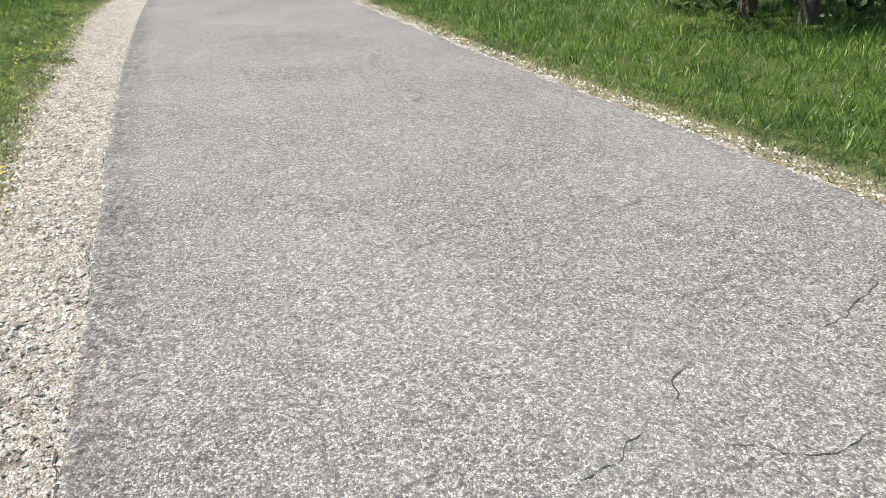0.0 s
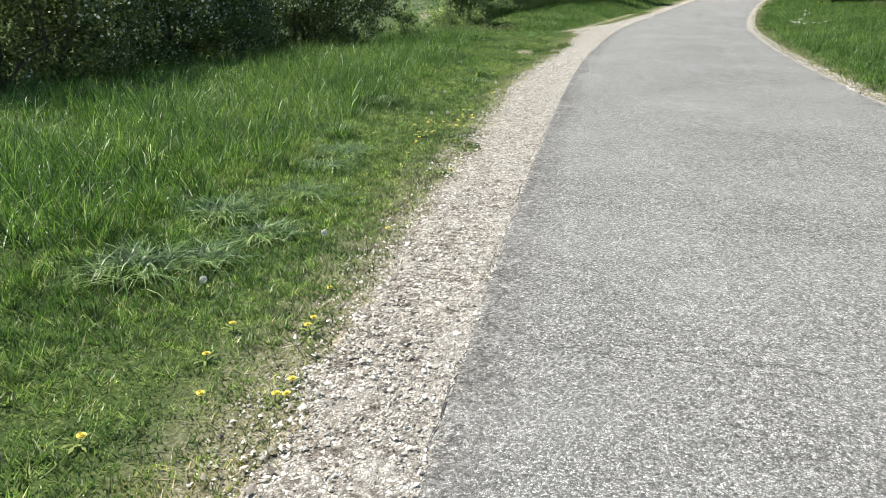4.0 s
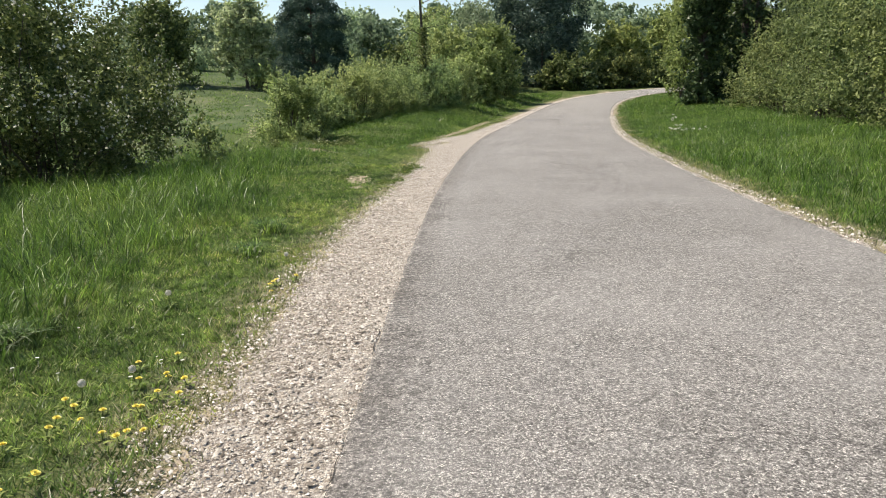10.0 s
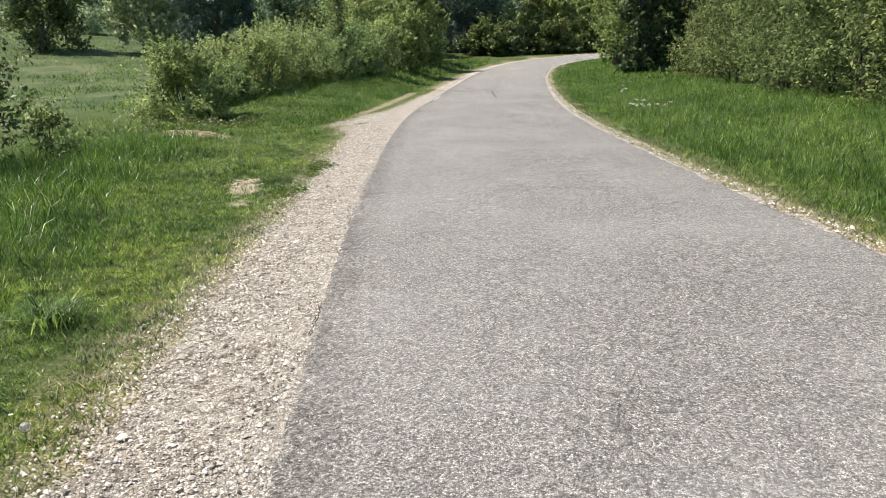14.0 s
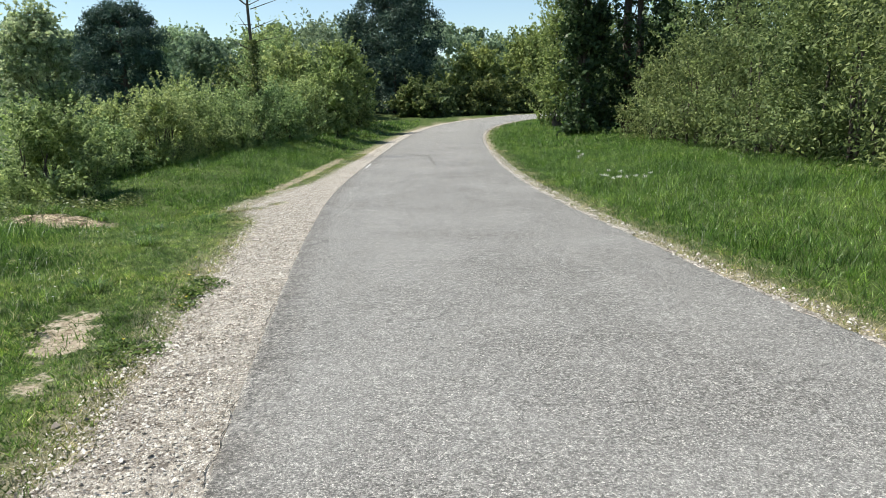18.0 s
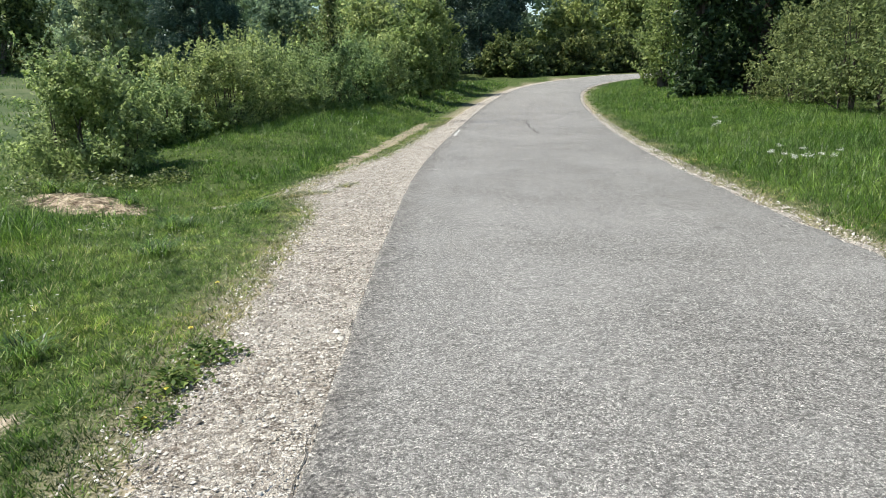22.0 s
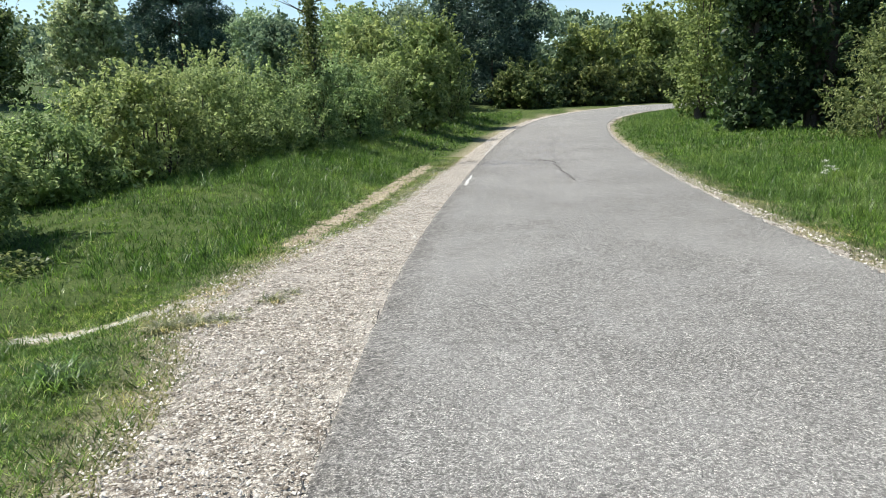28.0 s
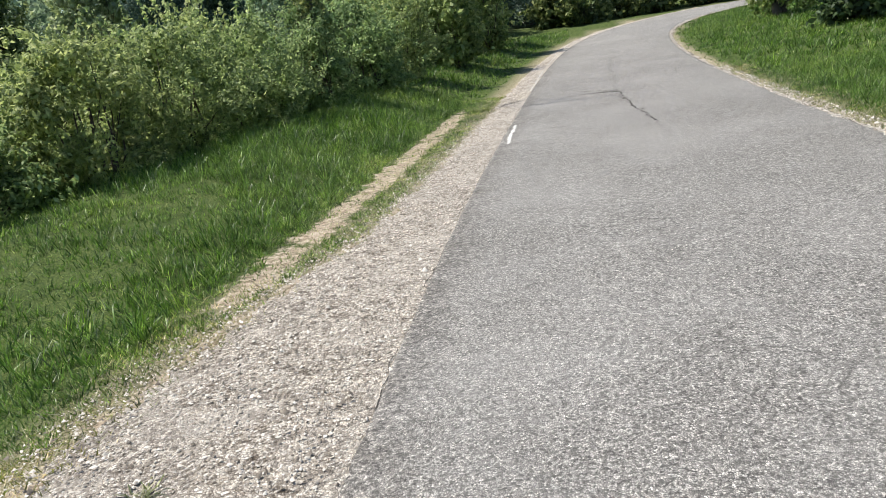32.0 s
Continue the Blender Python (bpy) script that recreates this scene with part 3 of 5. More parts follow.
def build_stones():
    x, y, d = spread(-7.5, -0.2, 1.5, 46, 2100)
    left = -d - HALF
    w = shoulder_width(y)
    keep = (left > -0.02) & (left < w + 0.3) & (y < 42) & (rng.uniform(size=len(x)) < np.clip(1.25 - ease(-0.1, 0.4, left - w), 0.03, 1)) & (rng.uniform(size=len(x)) < 1.3 - y / 45) & (rng.uniform(size=len(x)) < 0.7 + 0.3 * ease(0.05, 0.3, left) + 0.3 * waves(x, y, 0.7, 59))
    x2, y2, d2 = spread(-0.6, 4.2, 3, 46, 800)
    right = d2 - HALF
    keep2 = (right > -0.06) & (right < 0.27) & (rng.uniform(size=len(x2)) < 0.8 + 0.3 * waves(x2, y2, 0.8, 57))
    x, y, d = np.concatenate([x[keep], x2[keep2]]), np.concatenate([y[keep], y2[keep2]]), np.concatenate([d[keep], d2[keep2]])
    n = len(x)
    r = 0.004 + 0.0075 * rng.random(n) ** 2.4 + 0.013 * (rng.random(n) > 0.985) * rng.random(n) + 0.006 * (d > 0) * rng.random(n) ** 2
    shape = np.array([[1, 0, 0], [0, 1, 0], [-1, 0, 0], [0, -1, 0], [0, 0, 1]], dtype=float)
    v = shape[None] * (r[:, None] * np.stack([rng.uniform(0.8, 1.5, n), rng.uniform(0.7, 1.1, n), rng.uniform(0.7, 1.2, n)], 1))[:, None]
    v = v + rng.normal(size=v.shape) * r[:, None, None] * 0.26
    a = rng.uniform(0, 6.28, n)
    c, s = np.cos(a)[:, None], np.sin(a)[:, None]
    px, py = v[..., 0] * c - v[..., 1] * s, v[..., 0] * s + v[..., 1] * c
    z = rise(y) + 0.0005 + 0.1 * r - 0.03 * ease(-0.15, 0.2, np.where(d < 0, -d - HALF - shoulder_width(y), -1))
    places = np.stack([px + x[:, None], py + y[:, None], v[..., 2] + z[:, None]], -1).reshape(-1, 3)
    tri = np.array([[0, 1, 4], [1, 2, 4], [2, 3, 4], [3, 0, 4]])
    faces = (tri[None] + (np.arange(n) * 5)[:, None, None]).reshape(-1, 3)
    tagged(new("loose_gravel", mesh_of("loose_gravel", places, faces, STONE)), "loose pale limestone chippings on the shoulders", "gravel", kind="stuff")


build_stones()


# ---- grass ----
def tufted(x, y, each, reach):
    """Roots of blades in tufts round the places given, and the way that each leans: out of its tuft."""
    a = rng.uniform(0, 6.28, (len(x), each))
    far = reach * np.abs(rng.normal(size=a.shape)) * rng.uniform(0.5, 1.5, (len(x), 1))
    size = np.repeat(rng.uniform(0.6, 1.3, len(x)), each)
    way = (a + rng.normal(size=a.shape) * 0.8).ravel()
    return (x[:, None] + far * np.cos(a)).ravel(), (y[:, None] + far * np.sin(a)).ravel(), way, size


def blades(name, x, y, z, tall, wide, lean, material, label, category="grass", way=None, simple=False):
    """Blades of grass in one mesh: bent ones of a quad and a pointed tip, or simple pointed ones."""
    n = len(x)
    a = rng.uniform(0, 6.28, n)
    b = rng.uniform(0, 6.28, n) if way is None else way
    side = np.stack([np.cos(a), np.sin(a), 0 * a], 1) * (wide / 2)[:, None]
    bend = np.stack([np.cos(b), np.sin(b), 0 * b], 1) * (tall * lean)[:, None]
    up = np.stack([0 * a, 0 * a, tall], 1)
    root = np.stack([x, y, z - 0.01], 1)
    mid = root + up * 0.55 + bend * 0.35
    tip = root + up * (1 - 0.35 * lean ** 2)[:, None] + bend
    if simple:
        v = np.stack([root - side, root + side, tip], 1).reshape(-1, 3)
        me = mesh_of(name, v, np.arange(n * 3).reshape(-1, 3), material)
        return tagged(new(name, me), label, category, kind="stuff")
    v = np.stack([root - side, root + side, mid + side * 0.7, mid - side * 0.7, tip], 1).reshape(-1, 3)
    k = (np.arange(n) * 5)[:, None]
    me = mesh_of(name, v, [k + np.array([[0, 1, 2, 3]]), k + np.array([[3, 2, 4]])], material)
    return tagged(new(name, me), label, category, kind="stuff")


def mown_width(y):
    """How far the short grass reaches beyond the asphalt."""
    return np.interp(y, [0, 5, 8, 12, 18, 22, 27, 30, 32, 36], [2.2, 2.1, 1.95, 2.0, 2.1, 3.0, 3.4, 2.6, 1.6, 1.35])


def build_grass():
    # short turf beside the shoulder
    x, y, d = spread(-9.5, 0.5, -2.0, 46, 860)
    x, y, way, size = tufted(x, y, 9, 0.022)
    d = beside(x, y)
    left = -d - HALF
    w = shoulder_width(y)
    bare = bare_at(x, y, d)
    thin = np.clip(0.12 + ease(-0.05, np.where(y > 32, 0.2, 0.55), left - w), 0, 1) * (1 - 0.9 * ease(0.3, 0.7, bare)) * np.clip(1.35 - y / 45, 0.4, 1) * ease(-2.5, 2.5, y)
    keep = (left > w - 0.12) & (left < mown_width(y) + 0.5) & (rng.random(len(x)) < thin)
    x, y, d, way, size = x[keep], y[keep], d[keep], way[keep], size[keep]
    clump = 0.75 + 0.45 * waves(x, y, 0.5, 31) + 0.3 * waves(x, y, 1.7, 33)
    far = ease(0.5, 1.8, -d - HALF - shoulder_width(y))
    tall = (0.03 + 0.045 * rng.random(len(x)) + 0.05 * far) * np.clip(clump, 0.4, 1.5) * size
    blades("short_grass", x, y, land(x, y, d), tall, 0.007 + 0.007 * rng.random(len(x)), 0.35 + 0.95 * rng.random(len(x)), TURF, "short green turf with dry straw beside the gravel", way=way, simple=True)

    # the dry, thin fringe where the gravel meets the turf
    x, y, d = spread(-8, 4.5, 2.0, 46, 2600)
    gap = np.where(d < 0, -d - HALF - shoulder_width(y), d - HALF - 0.26)
    keep = (gap > -0.3) & (gap < 0.5) & (rng.random(len(x)) < 0.75 - 0.5 * np.abs(gap - 0.12) / 0.4) & (waves(x, y, 0.6, 35) > -0.7) & (rng.random(len(x)) < np.where((y > 32) & (d < 0), 0.4, 1.0))
    x, y, d = x[keep], y[keep], d[keep]
    blades("dry_grass", x, y, land(x, y, d) + 0.01, 0.025 + 0.045 * rng.random(len(x)), 0.005 + 0.006 * rng.random(len(x)), 0.5 + 1.0 * rng.random(len(x)), DRY, "thin straw-coloured grass along the gravel edge", simple=True)

    # straw and stalks lying on the bare patches
    for x0, x1, y0, y1 in ((-10.8, -7.2, 27.8, 30.6), (-6.1, -4.7, 19.7, 22.8), (-6.6, -4.9, 32.5, 45)):
        x, y, d = spread(x0, x1, y0, y1, 520)
        keep = (bare_at(x, y, d) > 0.25) & (-d - HALF > shoulder_width(y) + 0.05)
        xs_, ys_, ds_ = x[keep], y[keep], d[keep]
        blades("straw_litter", xs_, ys_, land(xs_, ys_, ds_) + 0.012, 0.03 + 0.05 * rng.random(len(xs_)), 0.004 + 0.006 * rng.random(len(xs_)), 0.8 + 2.4 * rng.random(len(xs_)), DRY, "dry straw lying on bare sandy soil", simple=True)
        few = rng.random(len(xs_)) < (0.7 if x0 < -8 else 0.25)
        blades("dead_twigs", xs_[few] + 0.05, ys_[few], land(xs_[few] + 0.05, ys_[few], ds_[few]) + 0.014, 0.03 + 0.05 * rng.random(few.sum()), 0.006 + 0.006 * rng.random(few.sum()), 1.0 + 3.0 * rng.random(few.sum()), DEADWOOD, "dark dead twigs on bare sandy soil", simple=True)

    # tall grass on both verges, thick near the walk and thinner far off
    spans = ((-12.5, -1.5, -4, 31, 960), (0.5, 8, -4, 16, 680), (-0.5, 7.5, 16, 44, 940), (-13.5, -4.5, 31, 46, 1300), (-15, -3, 46, 76, 200), (0, 10, 44, 76, 260))
    xs, ys, zs, hs, ws, turns = [], [], [], [], [], []
    for x0, x1, y0, y1, density in spans:
        x, y, d = spread(x0, x1, y0, y1, density / 12)
        x, y, way, size = tufted(x, y, 12, 0.06)
        d = beside(x, y)
        left, right = -d - HALF, d - HALF
        bare = bare_at(x, y, d)
        limit = np.where(d < 0, np.maximum(mown_width(y) - 0.25 + 0.3 * waves(x, y, 1.3, 41), shoulder_width(y)), 0.17 + 0.14 * waves(x, y, 0.8, 43))
        off = np.where(d < 0, left, right)
        keep = (off > limit) & (rng.random(len(x)) > 1.3 * bare)
        keep &= rng.random(len(x)) < (1.1 - ease(3.5, 8, off + 1.2 * waves(x, y, 3.0, 61))) * ease(-4.5, 4, y + 2 * waves(x, y, 2.5, 63))
        x, y, d, off, limit, way, size = x[keep], y[keep], d[keep], off[keep], limit[keep], way[keep], size[keep]
        grow = ease(0, 1.0, off - limit)
        tuft = np.clip(1 + 0.75 * waves(x, y, 0.7, 45) + 0.5 * waves(x, y, 2.6, 47), 0.35, 1.8)
        low = 1 - 0.6 * ease(-6.0, -7.5, x) * ease(26, 30, y) * (1 - ease(34, 38, y))
        h = (0.08 + (0.17 + 0.17 * rng.random(len(x))) * grow) * tuft * low * size * np.where(d > 0, 0.56, 0.95) * (1 - 0.28 * (d < 0) * ease(30, 34, y))
        turns.append(way)
        xs.append(x), ys.append(y), zs.append(land(x, y, d)), hs.append(h)
        ws.append((0.006 + 0.007 * rng.random(len(x))) * (1.0 if density > 300 else 2.2))
    x, y, z, h, w, way = (np.concatenate(v) for v in (xs, ys, zs, hs, ws, turns))
    bent = rng.random(len(x)) < 0.24
    for name, pick, share, label in (("tall_grass", bent, 1.0, "tall fresh green meadow grass on the verges"), ("fine_grass", ~bent, 0.72, "fine green grass filling the verges between taller blades")):
        blades(name, x[pick], y[pick], z[pick], h[pick] * share, w[pick], 0.3 + 1.0 * rng.random(pick.sum()) ** 1.2, TALL, label, way=way[pick], simple=share < 1)


def build_meadow():
    x, y, d = spread(-46, -10, 27, 92, 13)
    x, y, way, size = tufted(x, y, 3, 0.12)
    d = beside(x, y)
    keep = (-d - HALF > 7.5) & (rng.random(len(x)) > 1.2 * bare_at(x, y, d)) & (waves(x, y, 6.0, 65) + 0.6 * waves(x, y, 2.0, 67) > -0.35 + 0.5 * rng.random(len(x)))
    x, y, d, way, size = x[keep], y[keep], d[keep], way[keep], size[keep]
    blades("meadow_grass", x, y, land(x, y, d), (0.1 + 0.2 * rng.random(len(x))) * size, 0.02 + 0.03 * rng.random(len(x)), 0.3 + 0.9 * rng.random(len(x)), TALL, "rough tufted grass of the open meadow", way=way, simple=True)


build_grass()
build_meadow()


# ---- trees and shrubs ----
def crown_points(n, clumps, spread_in):
    """Places of leaves round the middles of the clumps (x, y, z, size), and the way out from each."""
    c = np.array(clumps)
    share = c[:, 3] ** 2
    which = rng.choice(len(c), n, p=share / share.sum())
    way = rng.normal(size=(n, 3))
    way /= np.linalg.norm(way, axis=1, keepdims=True)
    far = c[which, 3] * np.abs(1 - np.abs(rng.normal(size=n)) * spread_in)
    return c[which, :3] + way * far[:, None] * np.array([1, 1, 0.8]), way


def shoot_points(n, middles, r):
    """Places of leaves along young shoots that stand out of the clumps, upwards and outwards."""
    c = np.array(middles)
    k = r.integers(0, len(c), len(c) * 5)
    out = c[k, :3] * np.array([1, 1, 0])
    out /= np.linalg.norm(out, axis=1, keepdims=True) + 0.3
    way = out * 0.75 + np.array([0, 0, 0.75]) + r.normal(size=(len(k), 3)) * 0.5
    way /= np.linalg.norm(way, axis=1, keepdims=True)
    start = c[k, :3] + r.normal(size=(len(k), 3)) * c[k, 3:4] * 0.45
    reach = c[k, 3] * r.uniform(0.9, 2.1, len(k))
    j = r.integers(0, len(k), n)
    u = r.random(n)
    thick = (0.22 * c[k, 3][j] * (1 - 0.75 * u))[:, None]
    side = r.normal(size=(n, 3))
    return start[j] + way[j] * (reach[j] * u)[:, None] + side * thick * 0.6, side


def limbs(name, lines, bark, thing, label=""):
    """Each stem and limb as a part of its own."""
    for kind, line in lines:
        v, f = tubes([line], 6)
        part(kind, mesh_of(name + "_" + kind, v, f, bark, True), thing, label)


def grow(name, at, wide, deep, tall, low, clump, count, leaf, material, label, category, stems=5, bark=BARK, leaf_shape=0.55,
         spread_in=0.45, flowers=0, group="", top=0.35, seed=0, trunk=0.0, full=1.0, shoots=0.5):
    """A tree or shrub: tapered stems and limbs that end in clumps, and a crown of single leaves round them."""
    r = np.random.default_rng(seed + 100)
    x0, y0 = at
    thing = group_at(name, (x0, y0, float(height_at(x0, y0)[0]) - 0.03), label, category, group)
    size = 0.5 * (wide * deep * (tall - low) / clump) ** (1 / 3)
    w2, d2, h2 = wide / 2 - (0.6 + 0.5 * shoots) * size, deep / 2 - (0.6 + 0.5 * shoots) * size, tall - (0.6 + 1.3 * shoots) * size
    middles = []
    for k in range(clump):
        a, v = r.uniform(0, 6.28), r.random() ** full
        girth = math.sqrt(max(0.04, 1 - ((v - top) / (1.02 - top)) ** 2)) if v > top else 0.82 + 0.18 * v / max(top, 0.01)
        out = girth * math.sqrt(r.uniform(0.05, 1)) * r.uniform(0.85, 1.1)
        middles.append((w2 * out * math.cos(a), d2 * out * math.sin(a), low + 0.3 * size + (h2 - low) * v * r.uniform(0.9, 1.05), r.uniform(0.6, 1.35) * size))
    roots = [(0.09 * wide * r.normal(), 0.09 * deep * r.normal()) for k in range(stems)]
    lines = []
    for bx, by in roots:
        h = trunk * tall * 1.3 if trunk else tall * 0.5
        base = 0.02 * tall if trunk else 0.006 * tall + 0.006
        lines.append(("trunk" if trunk else "stem", [(bx, by, -0.1, base * 1.25), (bx + 0.02 * r.normal(), by + 0.02 * r.normal(), h * 0.3, base), (bx + 0.06 * r.normal(), by + 0.06 * r.normal(), h * 0.7, base * 0.75), (bx, by, h, base * 0.5)]))
    for cx, cy, cz, _ in middles[:18]:
        bx, by = min(roots, key=lambda q: (q[0] - cx) ** 2 + (q[1] - cy) ** 2)
        z0 = min(trunk * tall * r.uniform(0.7, 1.2), cz * 0.8)
        thick = 0.006 * tall ** 0.7 + 0.005
        pts = [(bx, by, z0, thick * 1.5)]
        for u in (0.35, 0.7, 1.0):
            pts.append((bx + (cx - bx) * u ** 1.3 + 0.015 * r.normal() * wide, by + (cy - by) * u ** 1.3 + 0.015 * r.normal() * deep, z0 + (cz - z0) * u, thick * (1.25 - u)))
        lines.append(("branch", pts))
    limbs(name, lines, bark, thing)
    p, way = crown_points(count - int(count * shoots), middles, spread_in)
    q, side = shoot_points(int(count * shoots), middles, r)
    p, way = np.concatenate([p, q]), np.concatenate([way, side])
    p[:, 2] = np.where(p[:, 2] < 0.05, 0.05 + 0.5 * rng.random(count), p[:, 2])
    facing = way * 0.85 + rng.normal(size=p.shape) * 0.5 + np.array([0, 0, 0.4])
    length = leaf * rng.uniform(0.55, 1.4, count)
    v, f = leaves(p, facing, length, length * leaf_shape)
    part("crown", mesh_of(name + "_crown", v, f, material), thing)
    if flowers:
        score = (p[:, 0] / wide) ** 2 + (p[:, 1] / deep) ** 2 + ((p[:, 2] - 0.4 * tall) / (1.3 * tall)) ** 2
        pick = rng.choice(np.argsort(score)[-int(count * 0.3):], flowers)
        p, way = p[pick] + 0.04 * rng.normal(size=(flowers, 3)), p[pick] - np.array([0, 0, 0.4 * tall])
        v, f = leaves(p, way + 0.4 * rng.normal(size=p.shape), 0.055 * rng.uniform(0.5, 1.4, flowers), 0.05)
        part("blossom", mesh_of(name + "_blossom", v, f, BLOSSOM), thing, "small white blossom")
    return thing


def build_pine(at, tall, wide, low, clump, count, label, seed):
    """A broad pine: one trunk, whorls of limbs, and tufts of needles at their ends."""
    r = np.random.default_rng(seed)
    x0, y0 = at
    thing = group_at("pine_tree", (x0, y0, float(height_at(x0, y0)[0]) - 0.05), label, "tree")
    lines = [("trunk", [(0, 0, -0.1, 0.2), (0.05, 0, tall * 0.3, 0.16), (-0.05, 0.05, tall * 0.65, 0.1), (0, 0, tall * 0.96, 0.03)])]
    middles = []
    for k in range(clump):
        v = r.random()
        reach = wide / 2 * (0.9 - 0.1 * v if v < 0.45 else math.sqrt(max(0.03, 1 - ((v - 0.45) / 0.58) ** 2)) * 0.86) * r.uniform(0.45, 1.08)
        a = r.uniform(0, 6.28)
        z = low + (tall - low) * v
        end = (reach * math.cos(a), reach * math.sin(a), z + 0.12 * reach)
        middles.append((*end, r.uniform(0.5, 0.95) * wide / 7))
        if k < 26:
            lines.append(("branch", [(0, 0, z - 0.15 * reach, 0.05), (end[0] * 0.5, end[1] * 0.5, z - 0.03 * reach, 0.035), (*end, 0.012)]))
    limbs("pine", lines, BARK, thing)
    p, way = crown_points(count, middles, 0.5)
    v, f = leaves(p, way * 0.4 + rng.normal(size=p.shape), 0.3 * wide / 7, 0.075 * wide / 7, 0.1)
    part("crown", mesh_of("pine_crown", v, f, NEEDLE), thing, "dark blue-green needles")
    return thing


def build_snag():
    """The thin, nearly bare tree among the shrubs."""
    x0, y0 = -8.6, 44.0
    thing = group_at("bare_tree", (x0, y0, float(height_at(x0, y0)[0]) - 0.05), "thin nearly bare grey tree among leafy shrubs", "tree")
    r = np.random.default_rng(5)
    lines = [("trunk", [(0, 0, -0.1, 0.085), (0.05, 0, 2.2, 0.07), (-0.08, 0.1, 4.0, 0.058), (-0.12, 0.1, 5.2, 0.05)])]
    fork = np.array([-0.12, 0.1, 5.1])
    for way, length, thick in (((-0.7, 0.2, 0.6), 2.6, 0.028), ((0.2, -0.1, 1.0), 3.4, 0.04), ((-0.12, 0.5, 0.9), 2.8, 0.03), ((0.75, 0.2, 0.6), 1.6, 0.018)):
        way = np.array(way) / np.linalg.norm(way)
        end = fork + way * length
        lines.append(("branch", [(*fork, thick), (*(fork + way * length * 0.5 + r.normal(size=3) * 0.08), thick * 0.7), (*end, thick * 0.2)]))
        for k in range(9):
            s = fork + way * length * r.uniform(0.3, 1.0)
            t = s + (way * 0.5 + r.normal(size=3) * 0.55 + np.array([0, 0, 0.3])) * r.uniform(0.4, 1.1)
            lines.append(("branch", [(*s, thick * 0.35), (*((s + t) / 2 + r.normal(size=3) * 0.04), thick * 0.25), (*t, 0.005)]))
    for k in range(14):
        s = np.array([0, 0.05, r.uniform(1.5, 5.0)])
        t = s + np.array([r.normal() * 0.6, r.normal() * 0.6, r.uniform(0.1, 0.6)])
        lines.append(("branch", [(*s, 0.02), (*((s + t) / 2), 0.013), (*t, 0.004)]))
    limbs("bare", lines, DEADWOOD, thing)
    tips = np.array([line[-1][:3] for _, line in lines])
    p = tips[r.integers(0, len(tips), 500)] + r.normal(size=(500, 3)) * 0.12
    v, f = leaves(p, r.normal(size=(500, 3)), 0.06, 0.035)
    part("crown", mesh_of("bare_crown", v, f, SPRING), thing, "sparse new leaves at the twig ends")
    n = 3200
    up = 0.3 + 3.6 * r.random(n) ** 0.8
    a, out = r.uniform(0, 6.28, n), np.abs(r.normal(size=n)) * (0.5 - 0.1 * up)
    p = np.column_stack([out * np.cos(a), out * np.sin(a), up])
    v, f = leaves(p, r.normal(size=(n, 3)), 0.09 * r.uniform(0.6, 1.3, n), 0.06)
    part("creeper", mesh_of("bare_creeper", v, f, HAWTHORN), thing, "dark creeper leaves on the lower trunk")


